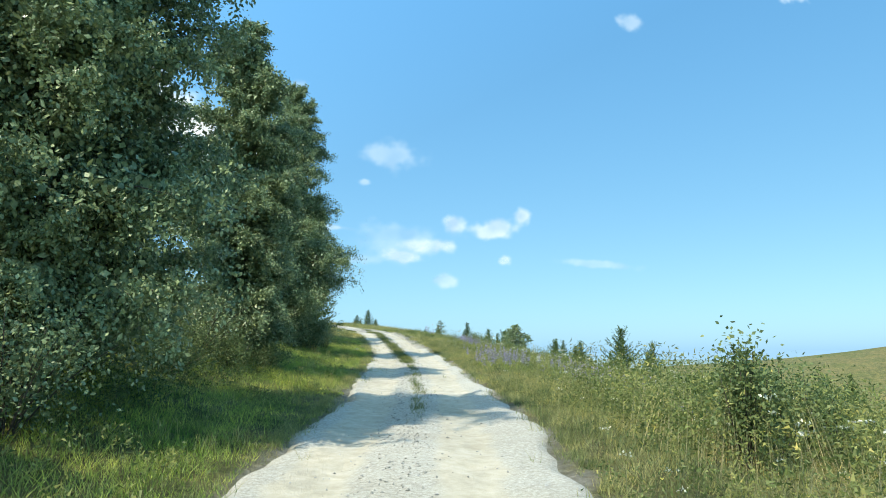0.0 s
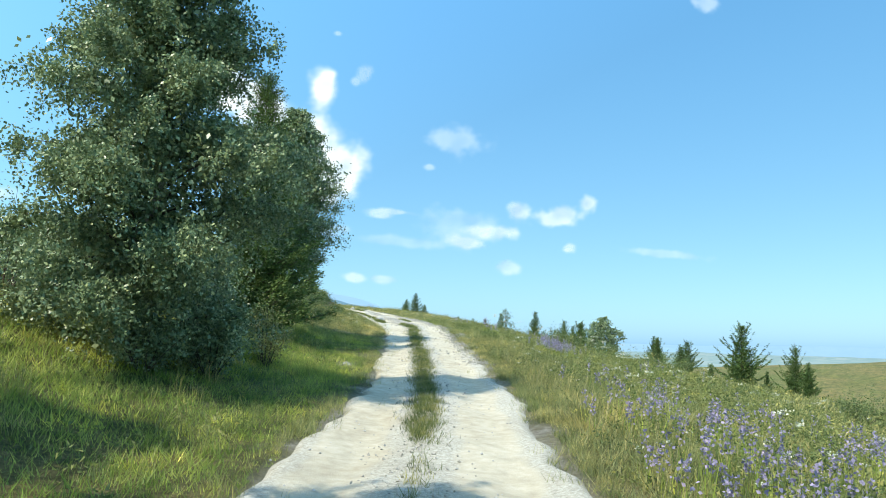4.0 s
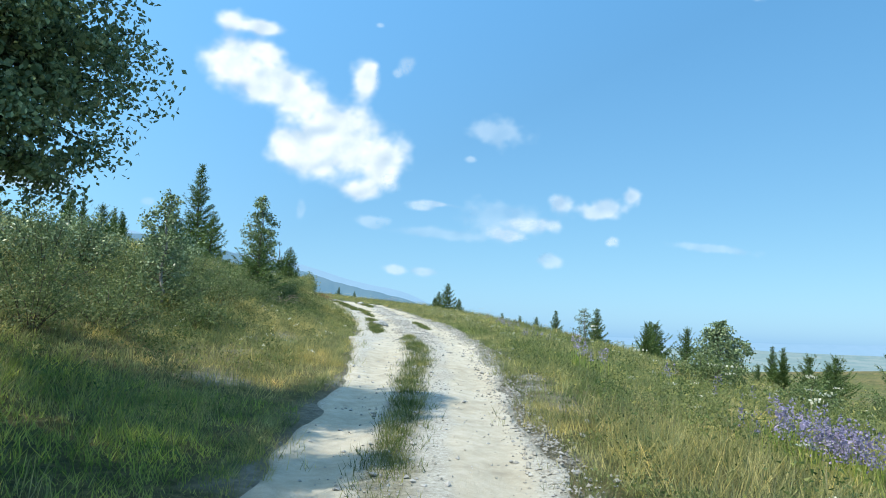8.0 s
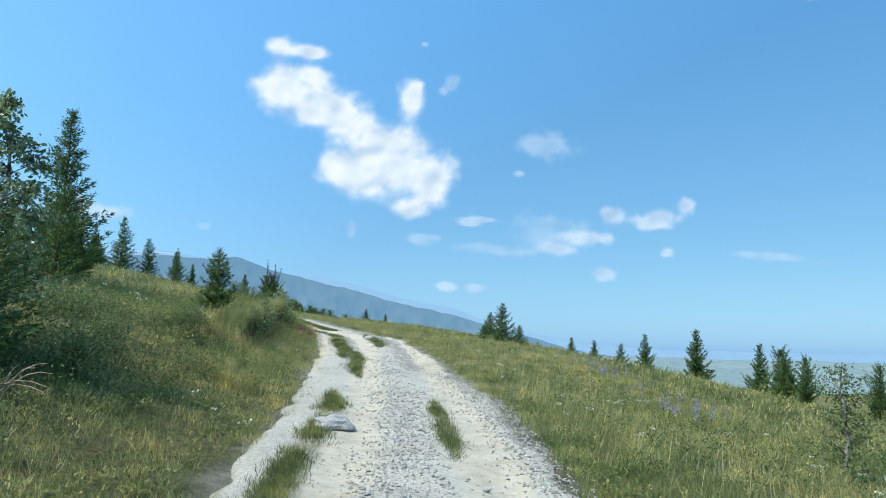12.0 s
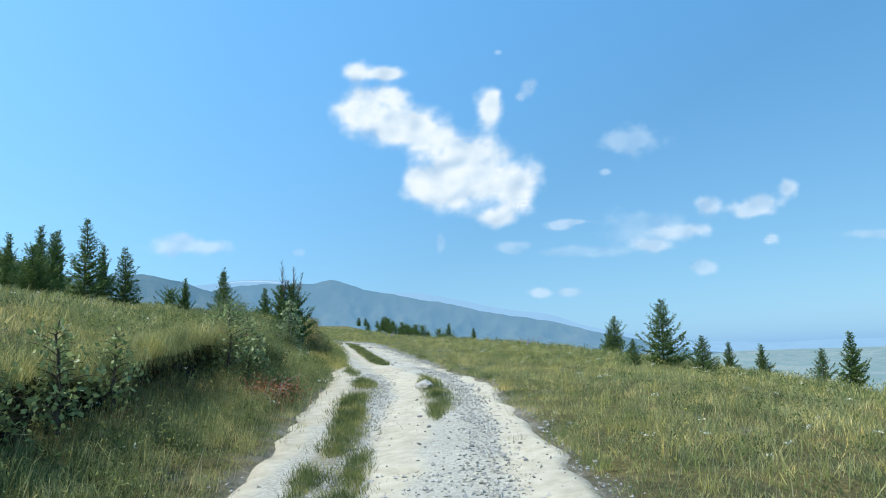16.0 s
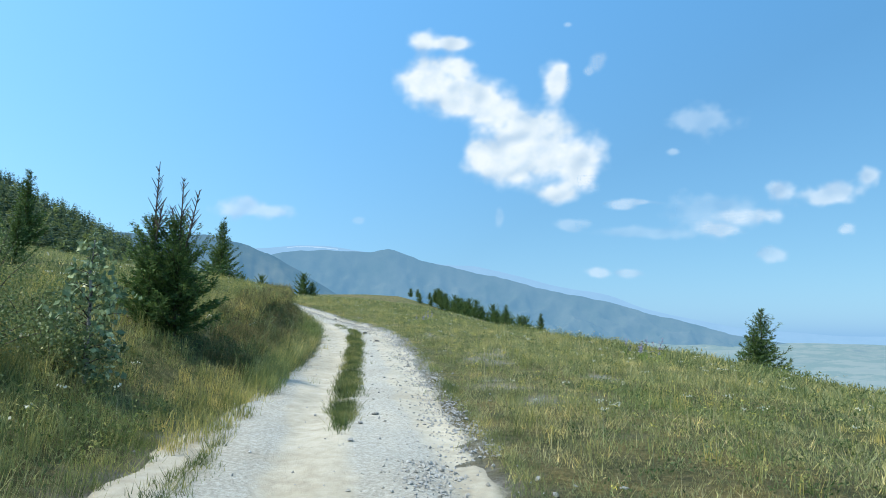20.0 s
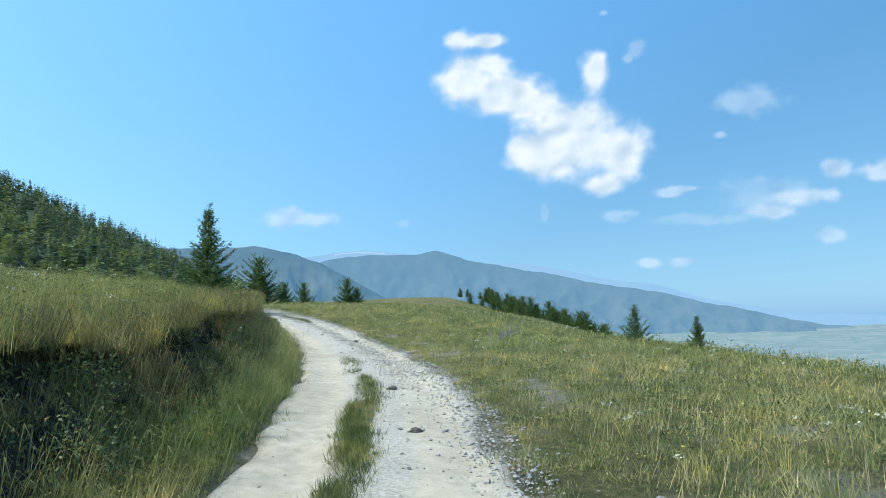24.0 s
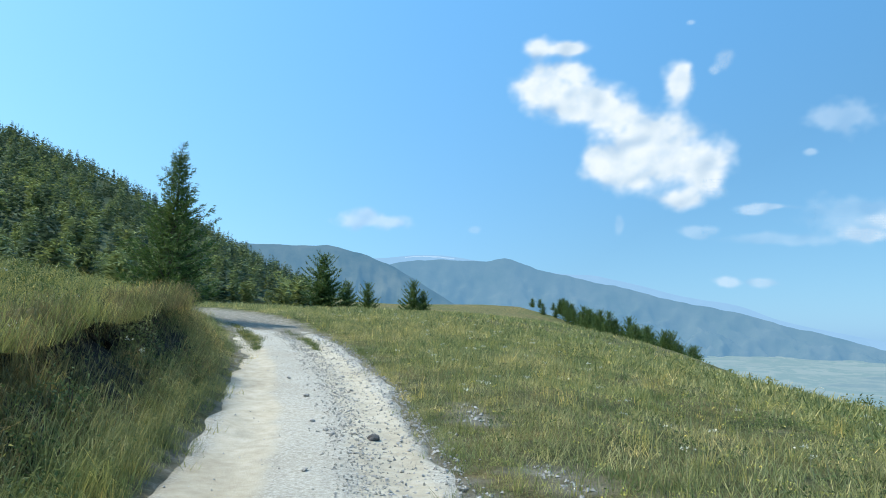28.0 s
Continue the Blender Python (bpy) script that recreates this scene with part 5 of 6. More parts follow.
M_TANGLE = foliage("brown_tangle", [(0.25, (0.085, 0.077, 0.038)), (0.5, (0.20, 0.172, 0.085)), (0.75, (0.38, 0.32, 0.18))], [(0.3, (0.7, 0.8, 0.7)), (0.6, (1.1, 1.05, 0.95))], 4.0, 0.6, 0.25, patch_scale=2.4)
M_STRAW = foliage("straw_grass", [(0.25, (0.22, 0.23, 0.07)), (0.5, (0.40, 0.37, 0.15)), (0.75, (0.62, 0.54, 0.30))], [(0.3, (0.7, 0.8, 0.65)), (0.6, (1.1, 1.05, 0.95))], 3.0, 0.5, 0.4, patch_scale=1.4)
# ---- the cut faces of the bank ----
def cut_face(s0, s1, ds, zs, seed):
    """An undercut, broken face of bare earth along the bank, turf hanging over at its lip."""
    rng = np.random.default_rng(seed)
    ss = np.arange(s0, s1, 0.09)
    n, m = len(ss), len(ds)
    fade = smooth(s0, s0 + 3.5, ss) * smooth(s1, s1 - 3.5, ss)
    jag = 0.26 * wave(ss, ss * 0, 1.7, seed) + 0.14 * wave(ss, ss * 0, 0.45, seed + 1) + 0.05 * wave(ss, ss * 0, 0.17, seed + 2)
    sag = torn_lip(ss)
    weight = np.array([0.5, 0.9, 1.1, 1.1, 1.0, 1.0, 1.0, 0.5, 0.0])
    D = np.array(ds)[None, :] - jag[:, None] * weight[None, :] + 0.035 * rng.normal(size=(n, m)) * np.array([1, 1, 1.3, 1.3, 1.3, 1, 0.6, 0.5, 0])[None]
    D = D - 0.75 * (1 - fade)[:, None] + 0.42 * smooth(110, 118, ss)[:, None]
    x, y = at_road(np.repeat(ss, m), D.ravel())
    road_z = np.repeat(np.interp(ss, ROAD_S, ROAD[:, 2]), m)
    drop = np.array([0, 0.2, 0.5, 0.8, 1, 1, 1, 0.6, 0])
    z = road_z + (np.array(zs)[None, :] * (0.25 + 0.75 * fade[:, None]) + sag[:, None] * drop[None] + 0.025 * rng.normal(size=(n, m))).ravel()
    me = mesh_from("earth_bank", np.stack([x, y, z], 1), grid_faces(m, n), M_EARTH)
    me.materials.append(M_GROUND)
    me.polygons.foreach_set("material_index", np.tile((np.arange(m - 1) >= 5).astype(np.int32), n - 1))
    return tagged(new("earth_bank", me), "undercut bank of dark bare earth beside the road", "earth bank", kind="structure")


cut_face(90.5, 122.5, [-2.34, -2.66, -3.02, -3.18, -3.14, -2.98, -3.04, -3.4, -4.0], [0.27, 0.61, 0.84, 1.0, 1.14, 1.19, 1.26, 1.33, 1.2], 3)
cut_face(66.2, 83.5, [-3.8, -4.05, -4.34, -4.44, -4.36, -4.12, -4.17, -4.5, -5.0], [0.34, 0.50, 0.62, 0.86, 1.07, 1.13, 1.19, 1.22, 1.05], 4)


def rough_grass(name, n, s0, s1, d0, d1, h0, h1, toward, drop, label, seed, lift=0.0, mat=None):
    """Long rough grass on the bank, in tussocks, leaning down towards the road."""
    rng = np.random.default_rng(seed)
    t = n // 26
    s, d, big = rng.uniform(s0, s1, t), rng.uniform(d0, d1, t), rng.uniform(0.4, 1.3, t)
    k = np.repeat(np.arange(t), 26)
    s, d = s[k] + rng.normal(0, 0.075, len(k)), d[k] + rng.normal(0, 0.07, len(k))
    if d1 < -2.2:
        d = d + 0.42 * smooth(110, 118, s)
    stay = (soil_gap(s, d) < rng.uniform(0.1, 1.0, t)[k]) | (lift > 0)
    s, d, k = s[stay], d[stay], k[stay]
    x, y = at_road(s, d)
    tx, ty = at_road(s, d + 1.0)
    h = rng.uniform(h0, h1, len(k)) * big[k]
    z = land(x, y, sink=False)
    if lift:
        z = np.maximum(z, np.interp(s, ROAD_S, ROAD[:, 2]) + lift * (0.25 + 0.75 * smooth(s0 - 1, s0 + 2.5, s) * smooth(s1 + 1, s1 - 2.5, s)) + torn_lip(s) - 0.03)
    a = rng.uniform(0, 6.283, len(k))
    b = rng.uniform(0.1, 1.4, len(k))
    lean = toward * rng.uniform(0.2, 1.2, len(k))
    return arched(name, x, y, z, h, rng.uniform(0.003, 0.008, len(k)), np.cos(a) * b * 0.6 + (tx - x) * lean, np.sin(a) * b * 0.6 + (ty - y) * lean,
                  drop * rng.uniform(0.0, 1.0, len(k)), mat or M_GRASS, label, seed)


rough_grass("bank_foot_grass", 22000, 84, 122, -2.9, -1.8, 0.10, 0.36, 0.12, 0.8, "long rough grass at the foot of the bank", 161, mat=M_STRAW)
rough_grass("bank_foot_grass", 18000, 60, 85, -4.3, -2.55, 0.12, 0.36, 0.12, 0.8, "long rough grass at the foot of the bank", 162)
rough_grass("lip_grass", 16000, 91.5, 121.5, -3.5, -2.80, 0.12, 0.42, 0.5, 1.6, "dry grass hanging over the lip of the bank", 163, 1.23, mat=M_STRAW)
rough_grass("lip_grass", 24000, 64.5, 82, -4.75, -3.95, 0.15, 0.48, 0.75, 2.0, "dry grass hanging over the lip of the bank", 164, 1.16)
rough_grass("lip_weeds", 15000, 91.5, 121.5, -3.45, -2.80, 0.12, 0.50, 0.6, 2.2, "brown dead weeds hanging over the lip of the bank", 175, 1.22, mat=M_TANGLE)
rough_grass("face_tangle", 56000, 89, 123, -3.05, -2.3, 0.14, 0.46, 0.35, 1.1, "tangle of brown weeds on the face of the bank", 176, mat=M_TANGLE)
rough_grass("face_tangle", 20000, 64, 83, -4.5, -3.6, 0.12, 0.40, 0.3, 1.0, "tangle of brown weeds on the face of the bank", 177, mat=M_TANGLE)
rough_grass("bank_top_weeds", 22000, 84, 124, -6.5, -3.2, 0.15, 0.42, 0.1, 0.5, "green and brown weeds among the grass on the bank", 178)
rough_grass("bank_top_grass", 26000, 84, 124, -6.5, -3.2, 0.20, 0.48, 0.15, 0.4, "tall pale grass on top of the bank", 165, mat=M_STRAW)
rough_grass("meadow_tussocks", 18000, 0, 66, 1.7, 8, 0.12, 0.42, 0.0, 0.5, "pale tussocks of meadow grass", 166)
rough_grass("meadow_tussocks", 22000, 64, 132, 1.4, 8, 0.12, 0.38, 0.0, 0.5, "pale tussocks of meadow grass", 167, mat=M_STRAW)
rough_grass("verge_tussocks", 14000, 0, 64, -7, -2.3, 0.10, 0.38, 0.2, 0.5, "tussocks of long verge grass", 168)


def edge_tufts(n, seed):
    """Small tufts of grass creeping over the edges of the road."""
    rng = np.random.default_rng(seed)
    t = n // 12
    s, left = rng.uniform(2, 128, t), rng.uniform(0, 1, t) < 0.5
    d = np.where(left, np.interp(s, EDGE_S, EDGE_L) + rng.exponential(0.12, t) - 0.2, np.interp(s, EDGE_S, EDGE_R) - rng.exponential(0.12, t) + 0.2)
    stay = wave(s, d, 0.9, 55) + rng.normal(0, 0.3, t) > -0.1
    s, d = s[stay], d[stay]
    k = np.repeat(np.arange(len(s)), 12)
    s, d = s[k] + rng.normal(0, 0.05, len(k)), d[k] + rng.normal(0, 0.05, len(k))
    x, y = at_road(s, d)
    z = road_height(s, d)
    return blades("edge_tufts", x, y, rng.uniform(0.05, 0.22, len(k)), np.full(len(k), 0.007), M_GRASS, "tufts of grass creeping over the road's edge", seed, 1.0, z=z)


edge_tufts(110000, 169)
rough_grass("bank_face_grass", 18000, 90, 124, -2.6, -1.9, 0.16, 0.50, 0.55, 0.8, "long tangled grass on the face of the bank", 173)
rough_grass("bank_face_grass", 16000, 60, 84, -4.0, -2.9, 0.15, 0.42, 0.3, 0.9, "long tangled grass on the face of the bank", 174)
rough_grass("edge_grass", 15000, 88, 124.5, -2.3, -1.75, 0.18, 0.55, 0.5, 0.8, "long grass leaning over the edge of the road", 171)
rough_grass("bank_stalks", 2600, 86, 122, -3.0, -1.9, 0.25, 0.55, 0.25, 0.9, "long pale seed stalks bending from the bank", 170, mat=M_STRAW)


def clods(s0, s1, d0, d1, z0, z1, n, seed):
    """Lumps of dark earth and small stones sticking out of the cut face."""
    rng = np.random.default_rng(seed)
    base = np.array([(1, 0, 0), (0, 1, 0), (-1, 0, 0), (0, -1, 0), (0, 0, 0.8), (0, 0, -0.8)], float)
    s, u = rng.uniform(s0, s1, n), rng.uniform(0, 1, n)
    x, y = at_road(s, d0 + (d1 - d0) * u + rng.normal(0, 0.05, n))
    z = np.interp(s, ROAD_S, ROAD[:, 2]) + z0 + (z1 - z0) * u
    k = 0.02 + 0.10 * rng.uniform(0, 1, n) ** 3
    v = (base[None] * rng.uniform(0.5, 1.3, (n, 6, 1)) + rng.normal(0, 0.2, (n, 6, 3))) * k[:, None, None] + np.stack([x, y, z], 1)[:, None]
    f = np.array([(0, 1, 4), (1, 2, 4), (2, 3, 4), (3, 0, 4), (1, 0, 5), (2, 1, 5), (3, 2, 5), (0, 3, 5)])
    return tagged(new("earth_clods", mesh_from("earth_clods", v.reshape(-1, 3), (f[None] + 6 * np.arange(n)[:, None, None]).reshape(-1, 3), M_EARTH, False)), "lumps of dark earth broken from the bank", "earth", kind="stuff")


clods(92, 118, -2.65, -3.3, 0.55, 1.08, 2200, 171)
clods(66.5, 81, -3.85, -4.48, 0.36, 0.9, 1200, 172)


# ---- flowers and weeds ----
def petals(name, p, size, mat, label, seed, category="flowers"):
    rng = np.random.default_rng(seed)
    return tagged(new(name, leaf_mesh(name, p, size, mat, rng, -0.2, 0.8)), label, category, kind="stuff")


M_PURPLE = foliage("purple_petal", [(0.3, (0.22, 0.19, 0.32)), (0.7, (0.40, 0.36, 0.51))], WHITE2, 9.0, 1.0, 0.3)
M_WHITE = foliage("white_petal", [(0.3, (0.50, 0.50, 0.38)), (0.7, (0.72, 0.72, 0.60))], WHITE2, 9.0, 1.0, 0.3)
M_YELLOW = foliage("yellow_petal", [(0.3, (0.45, 0.40, 0.08)), (0.7, (0.62, 0.56, 0.16))], WHITE2, 9.0, 1.0, 0.3)
M_STALK = foliage("dry_stalk", [(0.3, (0.32, 0.29, 0.14)), (0.7, (0.58, 0.50, 0.29))], WHITE2, 3.0, 0.5, 0.3)


def spikes(spots, seed):
    """Tall purple flower spikes in patches: (along, right, radius, how many)."""
    rng = np.random.default_rng(seed)
    P, bx, by, bh = [], [], [], []
    for a, b, r, n in spots:
        s, d = a + rng.normal(0, r, n), b + rng.normal(0, r * 0.6, n)
        d = np.maximum(d, 1.7)
        x, y = at_road(s, d)
        z = land(x, y, sink=False)
        h = rng.uniform(0.35, 0.68, n)
        bx.append(x), by.append(y), bh.append(h * 0.8)
        for k in range(n):
            m = 26
            t = rng.uniform(0.5, 1.0, m)
            q = np.stack([x[k] + rng.normal(0, 0.028, m) * (1.5 - t), y[k] + rng.normal(0, 0.028, m) * (1.5 - t), z[k] + t * h[k]], 1)
            P.append(q)
    petals("purple_flowers", np.vstack(P), 0.036, M_PURPLE, "tall purple flower spikes among the grass", seed)
    x, y, h = np.concatenate(bx), np.concatenate(by), np.concatenate(bh)
    k = np.repeat(np.arange(len(x)), 5)
    g = np.random.default_rng(seed + 1)
    blades("flower_stems", x[k] + g.normal(0, 0.05, len(k)), y[k] + g.normal(0, 0.05, len(k)), h[k], np.full(len(k), 0.02), M_LAWN, "green stems of the flower spikes", seed, 0.3)


spikes([(21.9, 2.3, 0.9, 45), (22.6, 4.6, 1.2, 50), (12.3, 5.6, 1.0, 30), (25.4, 2.9, 1.1, 45), (18.5, 4.5, 1.2, 40), (29, 3.6, 1.2, 20), (40.6, 4.4, 0.55, 110), (47.4, 5.9, 0.9, 9), (39, 8, 1.5, 15), (15, 8, 1.5, 40), (26, 6, 1.5, 60),
        (108.6, 3.6, 0.2, 7), (97, 8, 0.6, 14), (46, 2.9, 0.5, 12), (63, 6, 0.8, 24), (70, 6.5, 0.8, 24)], 171)


def heads(name, n, s0, s1, d0, d1, h0, h1, size, per, spread_, mat, label, seed):
    """Small flower heads on stalks over the grass."""
    rng = np.random.default_rng(seed)
    s, d = rng.uniform(s0, s1, n), rng.uniform(d0, d1, n)
    x, y = at_road(s, d)
    thick = wave(x, y, 2.2, seed) + rng.normal(0, 0.35, n) > 0.0
    x, y = x[thick], y[thick]
    z = land(x, y, sink=False)
    h = rng.uniform(h0, h1, len(x))
    k = np.repeat(np.arange(len(x)), per)
    p = np.stack([x[k] + rng.normal(0, spread_, len(k)), y[k] + rng.normal(0, spread_, len(k)), z[k] + h[k] + rng.normal(0, 0.008, len(k))], 1)
    petals(name, p, size, mat, label, seed)
    blades(name.split("_")[0] + "_stalks", x, y, h, np.full(len(x), 0.012), M_STALK, "thin stalks under flower heads", seed, 0.05)


heads("white_flowers", 1500, 2, 130, 1.6, 13, 0.2, 0.5, 0.024, 12, 0.032, M_WHITE, "flat white flower heads in the meadow", 181)
heads("yellow_flowers", 1800, 2, 132, 1.5, 14, 0.15, 0.45, 0.02, 7, 0.022, M_YELLOW, "small yellow flowers in the meadow", 182)
heads("yellow_flowers", 1500, 84, 132, 1.6, 9, 0.12, 0.32, 0.02, 7, 0.024, M_YELLOW, "small yellow flowers in the dry meadow", 185)
heads("umbel_flowers", 210, 4.5, 48, 2.2, 9, 0.55, 0.95, 0.034, 16, 0.05, M_WHITE, "flat creamy flower heads standing over the herbs", 184)
heads("pale_flowers", 500, 40, 128, -9, -2.2, 0.15, 0.45, 0.035, 6, 0.03, M_WHITE, "small white flowers on the bank", 183)


def stalks(n, s0, s1, d0, d1, h0, h1, seed):
    rng = np.random.default_rng(seed)
    s, d = rng.uniform(s0, s1, n), d0 + (d1 - d0) * rng.uniform(0, 1, n) ** 1.3
    x, y = at_road(s, d)
    blades("dry_stalks", x, y, rng.uniform(h0, h1, n), rng.uniform(0.004, 0.010, n), M_STALK, "tall dry seed stalks standing over the grass", seed, 0.35)


stalks(900, 4.5, 15, 2.4, 9, 0.7, 1.35, 194)
stalks(4500, 0, 66, 1.7, 11, 0.2, 0.6, 191)
stalks(4500, 64, 134, 1.6, 12, 0.15, 0.45, 192)
stalks(4000, 60, 128, -2.3, -10, 0.2, 0.6, 193)


def brush_pile(s, d, mat, label, seed):
    rng = np.random.default_rng(seed)
    x, y = (float(v) for v in at_road(s, d))
    ob = thing("brush_pile", x, y, label, "dead branches")
    for k in range(14):
        a = rng.uniform(0, 6.28)
        e = np.array([math.cos(a) * rng.uniform(0.3, 0.8), math.sin(a) * rng.uniform(0.3, 0.8), rng.uniform(0.05, 0.45)])
        child("stick", tube_mesh("stick", [(bent(np.array([rng.normal(0, 0.1), rng.normal(0, 0.1), 0.03]), e, 0.1), np.linspace(0.012, 0.004, 5))], M_DEAD, 4), ob)
    if mat:
        p = rng.normal(0, 1, (1100, 3)) * np.array([0.32, 0.32, 0.12]) + np.array([0, 0, 0.2])
        child("dead_foliage", leaf_mesh("dead_foliage", p, 0.042, mat, rng, 0.2), ob)
    return ob


M_DEAD = mottled("dead_wood", [(0.3, (0.16, 0.12, 0.085)), (0.7, (0.38, 0.31, 0.24))], WHITE2, 12.0, 2.0, 0.9)
M_RUST = foliage("rusty_leaf", [(0.3, (0.20, 0.065, 0.03)), (0.7, (0.42, 0.17, 0.09))], WHITE2, 9.0, 1.0, 0.25)
brush_pile(74.6, -3.1, M_RUST, "heap of cut branches with rust-red dead leaves", 201)
brush_pile(55.9, -4.7, None, "bare dead branches hanging below a sapling", 202)


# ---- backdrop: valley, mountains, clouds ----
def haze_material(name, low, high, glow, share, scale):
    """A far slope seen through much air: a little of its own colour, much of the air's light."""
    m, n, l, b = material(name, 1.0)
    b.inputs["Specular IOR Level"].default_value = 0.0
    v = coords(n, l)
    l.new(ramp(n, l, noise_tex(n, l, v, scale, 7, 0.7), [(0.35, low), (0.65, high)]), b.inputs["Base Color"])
    # air haze put into the colour: an even emission mixed over the slope
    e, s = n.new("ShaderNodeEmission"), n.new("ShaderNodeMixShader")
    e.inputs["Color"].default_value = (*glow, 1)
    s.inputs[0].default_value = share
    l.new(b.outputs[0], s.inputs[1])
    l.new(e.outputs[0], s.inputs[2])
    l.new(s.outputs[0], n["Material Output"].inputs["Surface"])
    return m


def range_mesh(name, skyline, r_foot, r_top, foot, mat, label, rough_=1.0, seed=0):
    """A mountain side from its foot up to a crest whose height over the eye is given in degrees by bearing."""
    az = np.linspace(skyline[0][0], skyline[-1][0], 420)
    el = np.interp(az, [a for a, _ in skyline], [e for _, e in skyline])
    el = np.convolve(np.pad(el, 4, mode="edge"), np.ones(9) / 9, "valid")
    rows = np.linspace(0, 1, 40)
    A, U = np.meshgrid(np.radians(az), rows)
    top = r_top * np.tan(np.radians(el))[None, :] + 6
    r = r_foot + (r_top - r_foot) * U
    x, y = -10 + np.sin(A) * r, 70 + np.cos(A) * r
    g = np.array([noise.fractal(Vector((a * 0.004, b * 0.004, seed)), 1.0, 2.1, 5) for a, b in zip(x.ravel(), y.ravel())]).reshape(x.shape)
    gul = np.abs(np.array([noise.fractal(Vector((a * 26 + u * 2.0, u * 5.0, seed + 3)), 1.0, 2.0, 4) for a, u in zip(A.ravel(), U.ravel())]).reshape(x.shape))
    z = foot + (top - foot) * U ** 1.15 + rough_ * (g * 34 - gul * 80) * np.sin(np.pi * np.clip(U, 0, 1)) + rough_ * g * 11 * U
    return tagged(new(name, mesh_from(name, np.stack([x.ravel(), y.ravel(), z.ravel()], 1), grid_faces(len(az), 40), mat)), label, "mountain", kind="structure")


# the blue glow of each range is painted haze, stronger farther off
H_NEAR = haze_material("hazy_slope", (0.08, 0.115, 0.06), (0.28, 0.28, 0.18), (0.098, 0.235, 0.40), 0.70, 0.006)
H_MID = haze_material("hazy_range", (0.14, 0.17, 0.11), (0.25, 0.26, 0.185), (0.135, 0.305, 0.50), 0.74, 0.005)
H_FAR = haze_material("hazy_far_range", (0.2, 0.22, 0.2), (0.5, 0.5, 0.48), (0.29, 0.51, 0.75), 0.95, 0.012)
# field colours are real, the pale blue over them is emitted haze
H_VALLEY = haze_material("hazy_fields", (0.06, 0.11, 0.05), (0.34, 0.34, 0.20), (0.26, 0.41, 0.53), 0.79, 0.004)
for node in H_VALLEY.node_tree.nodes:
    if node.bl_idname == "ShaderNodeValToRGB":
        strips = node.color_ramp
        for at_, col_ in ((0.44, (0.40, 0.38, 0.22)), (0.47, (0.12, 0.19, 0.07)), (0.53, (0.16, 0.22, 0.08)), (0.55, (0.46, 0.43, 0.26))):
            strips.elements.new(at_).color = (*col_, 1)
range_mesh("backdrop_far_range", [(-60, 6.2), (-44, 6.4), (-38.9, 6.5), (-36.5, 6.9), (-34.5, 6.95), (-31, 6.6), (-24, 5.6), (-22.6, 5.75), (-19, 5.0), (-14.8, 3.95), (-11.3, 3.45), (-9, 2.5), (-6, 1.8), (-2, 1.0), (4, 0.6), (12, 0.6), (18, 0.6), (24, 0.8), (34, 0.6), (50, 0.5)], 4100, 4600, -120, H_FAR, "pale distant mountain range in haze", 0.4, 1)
range_mesh("backdrop_range", [(-58, 4.5), (-44, 4.6), (-40, 5.4), (-37, 6.4), (-33, 6.6), (-30.5, 6.65), (-29, 6.85), (-27.6, 6.5), (-24, 5.5), (-19.3, 4.5), (-15, 3.55), (-11.5, 2.95), (-8, 1.95), (-5, 1.25), (-2.3, 0.65), (1.4, -0.1), (5, -0.7), (12, -0.6), (18, -1.0)], 3450, 4000, -160, H_MID, "blue-green mountain range in haze behind the valley", 1.5, 5)
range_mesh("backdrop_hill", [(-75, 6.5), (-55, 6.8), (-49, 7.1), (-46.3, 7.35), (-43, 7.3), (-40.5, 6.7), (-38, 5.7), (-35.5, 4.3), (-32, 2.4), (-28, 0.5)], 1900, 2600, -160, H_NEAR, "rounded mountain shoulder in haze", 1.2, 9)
sa = np.linspace(-37.2, -33.2, 60)
sz = np.interp(sa, [-38.9, -36.5, -34.5, -31], [6.5, 6.9, 6.95, 6.6])
thick = 0.05 + 0.06 * np.abs(wave(sa, sa * 0, 0.4, 5))
snow_v = [(-10 + math.sin(math.radians(a)) * 4560, 70 + math.cos(math.radians(a)) * 4560, 6 + 4560 * math.tan(math.radians(e - k))) for j in (0, 1) for a, e, k in zip(sa, sz, 0.10 + 0.03 * wave(sa, sa * 0, 0.7, 6) + j * thick)]
H_SNOW = haze_material("hazy_snow", (0.7, 0.75, 0.8), (0.9, 0.92, 0.95), (0.55, 0.74, 0.92), 0.7, 0.01)
tagged(new("backdrop_snow", mesh_from("backdrop_snow", snow_v, grid_faces(60, 2), H_SNOW)), "thin snow field high on the distant range", "snow", kind="structure")
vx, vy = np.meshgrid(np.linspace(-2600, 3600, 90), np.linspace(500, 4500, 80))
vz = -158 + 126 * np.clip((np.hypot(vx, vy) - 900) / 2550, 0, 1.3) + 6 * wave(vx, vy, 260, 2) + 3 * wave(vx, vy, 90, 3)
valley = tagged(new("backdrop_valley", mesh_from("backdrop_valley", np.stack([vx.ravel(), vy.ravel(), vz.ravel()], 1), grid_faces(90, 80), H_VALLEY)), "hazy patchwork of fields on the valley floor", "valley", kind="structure")


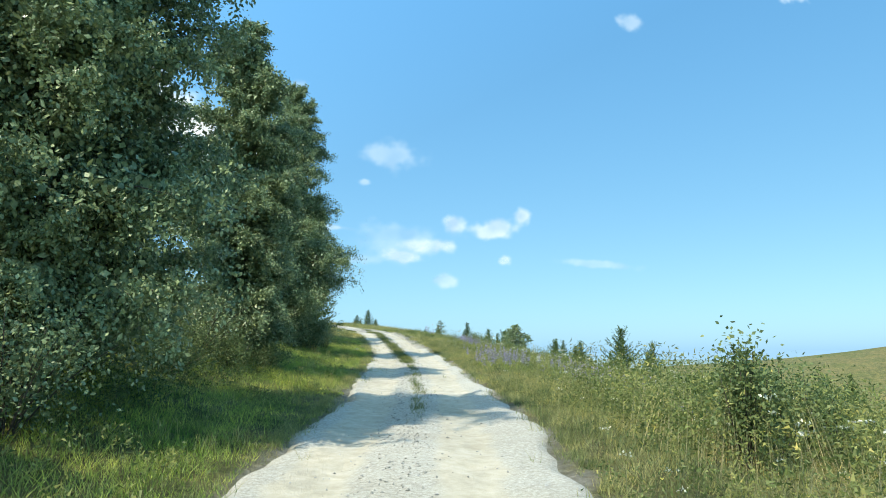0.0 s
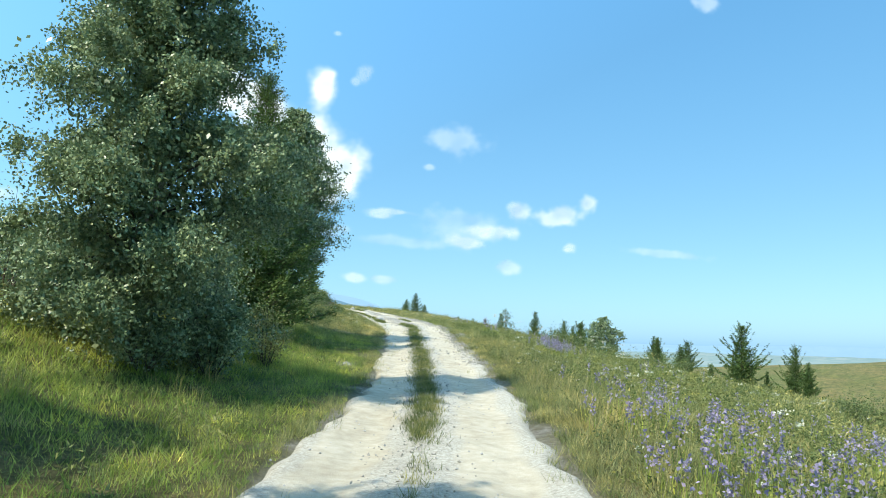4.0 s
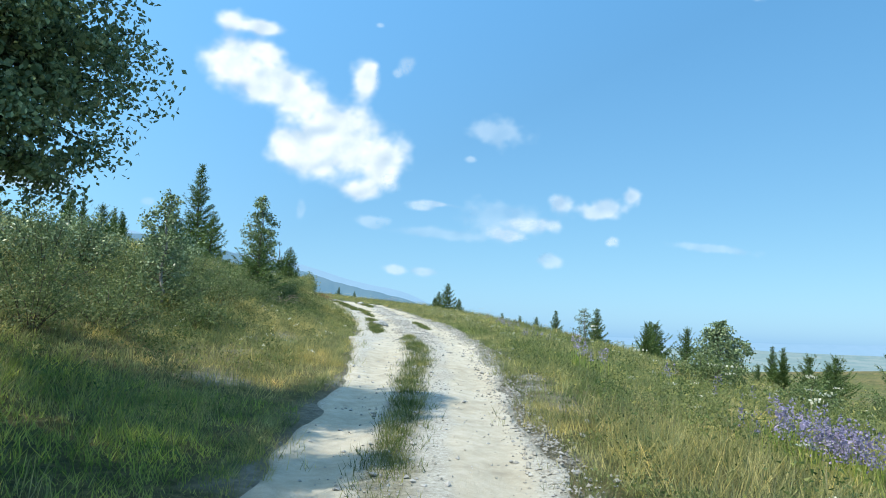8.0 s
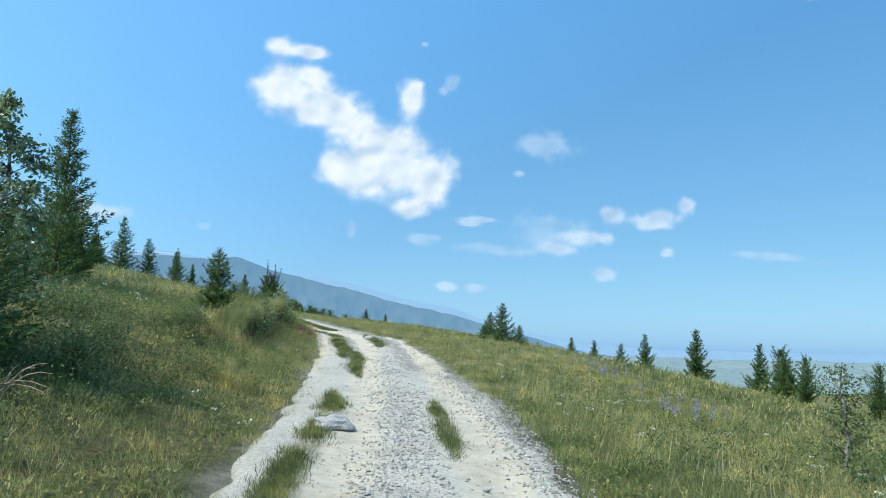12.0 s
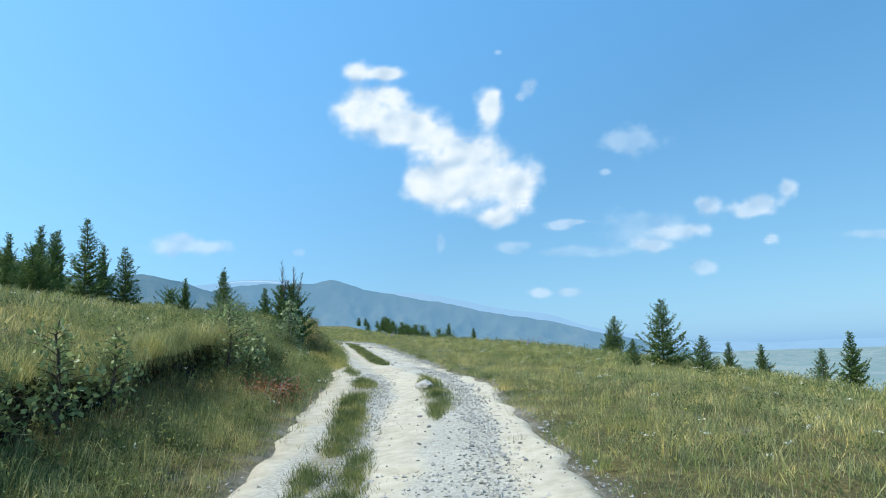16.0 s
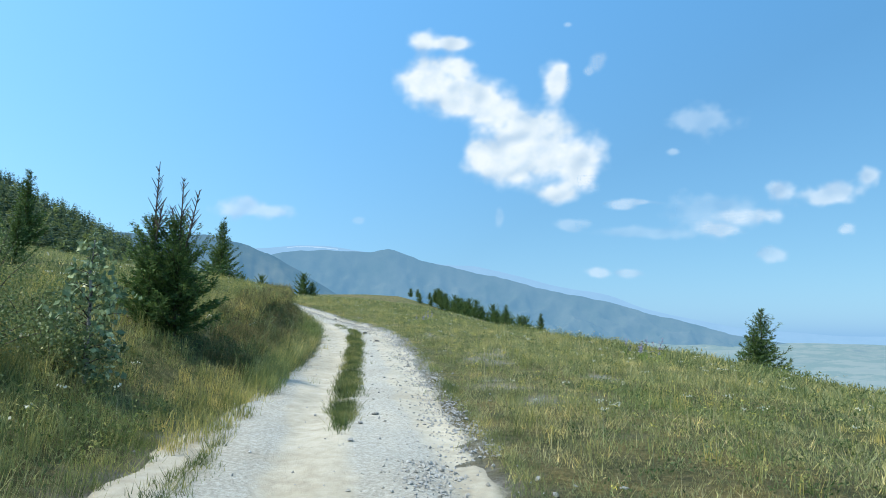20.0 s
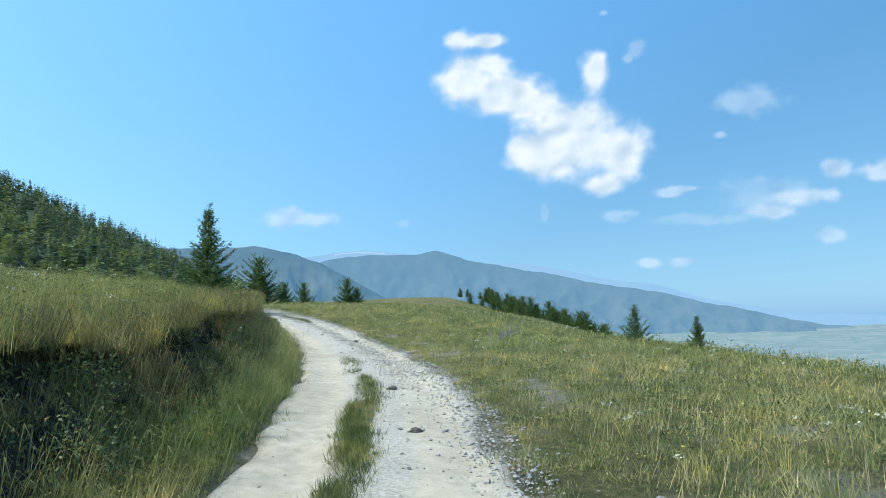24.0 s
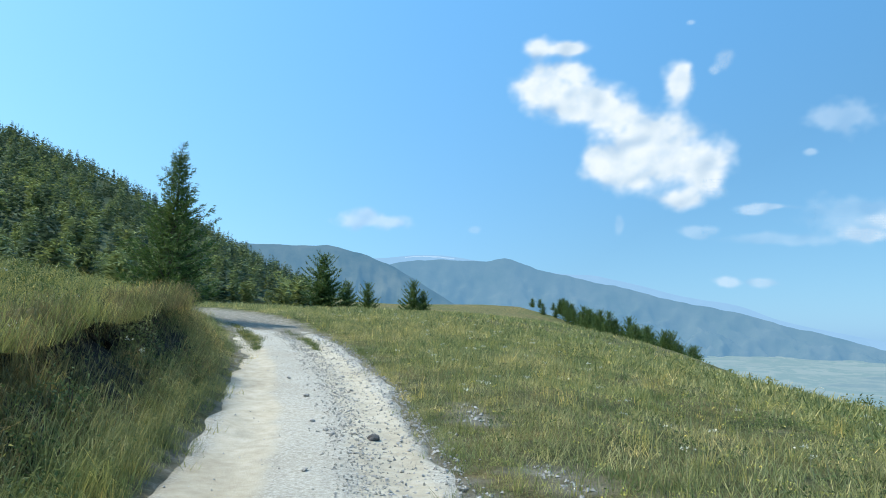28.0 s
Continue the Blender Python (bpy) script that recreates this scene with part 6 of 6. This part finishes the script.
def cloud_material():
    m = bpy.data.materials.new("cloud")
    m.use_nodes = True
    n, l = m.node_tree.nodes, m.node_tree.links
    n.remove(n["Principled BSDF"])
    # emission stands in for sunlight on the cloud
    a, t, e, s = n.new("ShaderNodeAttribute"), n.new("ShaderNodeBsdfTransparent"), n.new("ShaderNodeEmission"), n.new("ShaderNodeMixShader")
    a.attribute_name = "cover"
    c = ramp(n, l, a.outputs["Fac"], [(0.0, (0.60, 0.80, 0.97)), (0.6, (0.78, 0.89, 1.0)), (1.0, (0.97, 0.99, 1.0))])
    # light and shade of the puffs are multiplied into the glow's colour
    puff = n.new("ShaderNodeAttribute")
    puff.attribute_name = "puff_shade"
    l.new(mix(n, l, 1.0, c, ramp(n, l, puff.outputs["Fac"], [(0.15, (0.60, 0.74, 0.88)), (0.5, (0.84, 0.93, 0.99)), (0.8, (1.0, 1.04, 1.06))]), "MULTIPLY"), e.inputs["Color"])
    e.inputs["Strength"].default_value = 0.84
    l.new(a.outputs["Fac"], s.inputs[0])
    l.new(t.outputs[0], s.inputs[1])
    l.new(e.outputs[0], s.inputs[2])
    l.new(s.outputs[0], n["Material Output"].inputs["Surface"])
    return m


M_CLOUD = cloud_material()
SKY_AXES = np.array([[0.93369, 0.07744, 0.3496], [0.35714, -0.13077, -0.92485], [-0.02591, 0.98838, -0.14976]])


def cloud(lobes, strength, label, seed, rag=1.0):
    """A far cloud: lobes of middle and half-widths in thousandths of the eye's distance, right and up of the sky's axis."""
    lobes = np.array(lobes, float)
    x0, x1 = (lobes[:, 0] - lobes[:, 2]).min() - 25, (lobes[:, 0] + lobes[:, 2]).max() + 25
    y0, y1 = (lobes[:, 1] - lobes[:, 3]).min() - 20, (lobes[:, 1] + lobes[:, 3]).max() + 20
    nx, ny = int(min(170, max(40, (x1 - x0) / 1.9))), int(min(150, max(36, (y1 - y0) / 1.9)))
    X, Y = np.meshgrid(np.linspace(x0, x1, nx), np.linspace(y0, y1, ny))
    px, py = X.ravel(), Y.ravel()
    fb = np.array([noise.fractal(Vector((a * 0.03, b * 0.036, seed)), 0.9, 2.1, 3) for a, b in zip(px, py)])
    fc = np.array([noise.fractal(Vector((a * 0.09, b * 0.1, seed + 7)), 0.8, 2.1, 2) for a, b in zip(px, py)])
    e = np.sqrt(((px[:, None] - lobes[None, :, 0]) / lobes[None, :, 2]) ** 2 + ((py[:, None] - lobes[None, :, 1]) / lobes[None, :, 3]) ** 2)
    field = np.log(np.exp(4 * (1.33 - e)).sum(1)) / 4 + rag * (0.42 * fb + 0.05 * fc)
    dens = smooth(0.03, 0.84, field) * strength * np.clip(0.97 + 0.07 * fc + 0.06 * fb, 0.5, 1.0)
    # noise slope paints bright and dim sides of the puffs
    fd = np.array([noise.fractal(Vector((a * 0.02, b * 0.024, seed + 2)), 0.9, 2.1, 2) - noise.fractal(Vector(((a - 10) * 0.02, (b + 10) * 0.024, seed + 2)), 0.9, 2.1, 2) for a, b in zip(px, py)])
    puff_shade = np.clip(0.62 + 0.7 * fd, 0, 1)
    border = np.minimum(np.minimum(px - x0, x1 - px) / 15, np.minimum(py - y0, y1 - py) / 12)
    dens = np.clip(dens * np.clip(border, 0, 1), 0, 1)
    d = np.stack([px, py, -np.full_like(px, 1000.0)], 1) @ SKY_AXES.T
    p = np.array([-10.0, 65.0, 4.5]) + d / np.linalg.norm(d, axis=1)[:, None] * 4750.0
    me = mesh_from("cloud", p, grid_faces(nx, ny), M_CLOUD)
    at = me.attributes.new("cover", "FLOAT", "POINT")
    at.data.foreach_set("value", dens.astype(np.float32))
    me.attributes.new("puff_shade", "FLOAT", "POINT").data.foreach_set("value", puff_shade.astype(np.float32))
    return tagged(new("cloud", me), label, "cloud", kind="structure")


cloud([(-107, 262, 21, 15), (-63, 258, 24, 10), (-86, 258, 22, 9), (-66, 228, 30, 14), (-62, 176, 26, 18), (24, 112, 40, 30), (-93, 203, 45, 33), (-43, 192, 48, 27), (-7, 164, 42, 27), (-27, 113, 16, 10), (79, 208, 19, 24), (85, 226, 11, 10), (45, 138, 48, 35), (5, 93, 50, 29), (66, 110, 58, 43), (116, 105, 33, 31), (121, 81, 22, 21), (90, 53, 30, 15)], 1.00, "white fair-weather cumulus cloud", 2, 0.75)
cloud([(137, 236, 12, 15), (126, 224, 6, 6)], 0.55, "small ragged cloud shred", 3, 1.3)
cloud([(284, 160, 42, 20)], 0.42, "thin veil of cloud", 4, 1.2)
cloud([(244, 117, 11, 5)], 0.50, "tiny cloud shred", 5, 1.3)
cloud([(93, 288, 6, 4)], 0.45, "tiny cloud shred", 6, 1.3)
cloud([(176, 41, 19, 6), (204, 46, 24, 4)], 0.60, "thin cloud streak", 7, 1.3)
cloud([(117, 13, 24, 7), (113, 7, 14, 7)], 0.40, "thin cloud streak", 8, 1.3)
cloud([(392, 67, 18, 13), (444, 63, 34, 13), (472, 71, 26, 14), (504, 92, 14, 13), (344, 31, 42, 13), (308, 13, 32, 10)], 0.75, "long ragged cloud bank", 9, 1.2)
cloud([(300, 37, 60, 24), (220, 4, 80, 8)], 0.34, "thin veil of cloud", 10, 1.0)
cloud([(482, 19, 11, 8)], 0.70, "tiny bright cloud", 11, 1.2)
cloud([(386, -19, 28, 10)], 0.55, "small flat cloud", 12, 1.2)
cloud([(150, -54, 18, 7)], 0.60, "small flat cloud", 13, 1.2)
cloud([(196, -53, 20, 6)], 0.55, "small flat cloud", 14, 1.2)
cloud([(-362, 17, 38, 14), (-323, 15, 34, 12)], 0.62, "soft white cloud low over the hills", 15, 1.1)
cloud([(652, 26, 76, 7)], 0.38, "long thin cloud streak", 16, 1.2)
cloud([(684, 442, 24, 14)], 0.50, "small white cloud", 17, 1.2)
cloud([(945, 590, 60, 22), (1020, 570, 52, 20), (800, 610, 40, 16)], 0.70, "soft white cloud high up", 18, 1.1)
cloud([(9, 17, 6, 13), (-191, 6, 8, 5)], 0.30, "faint cloud streak", 19, 1.2)
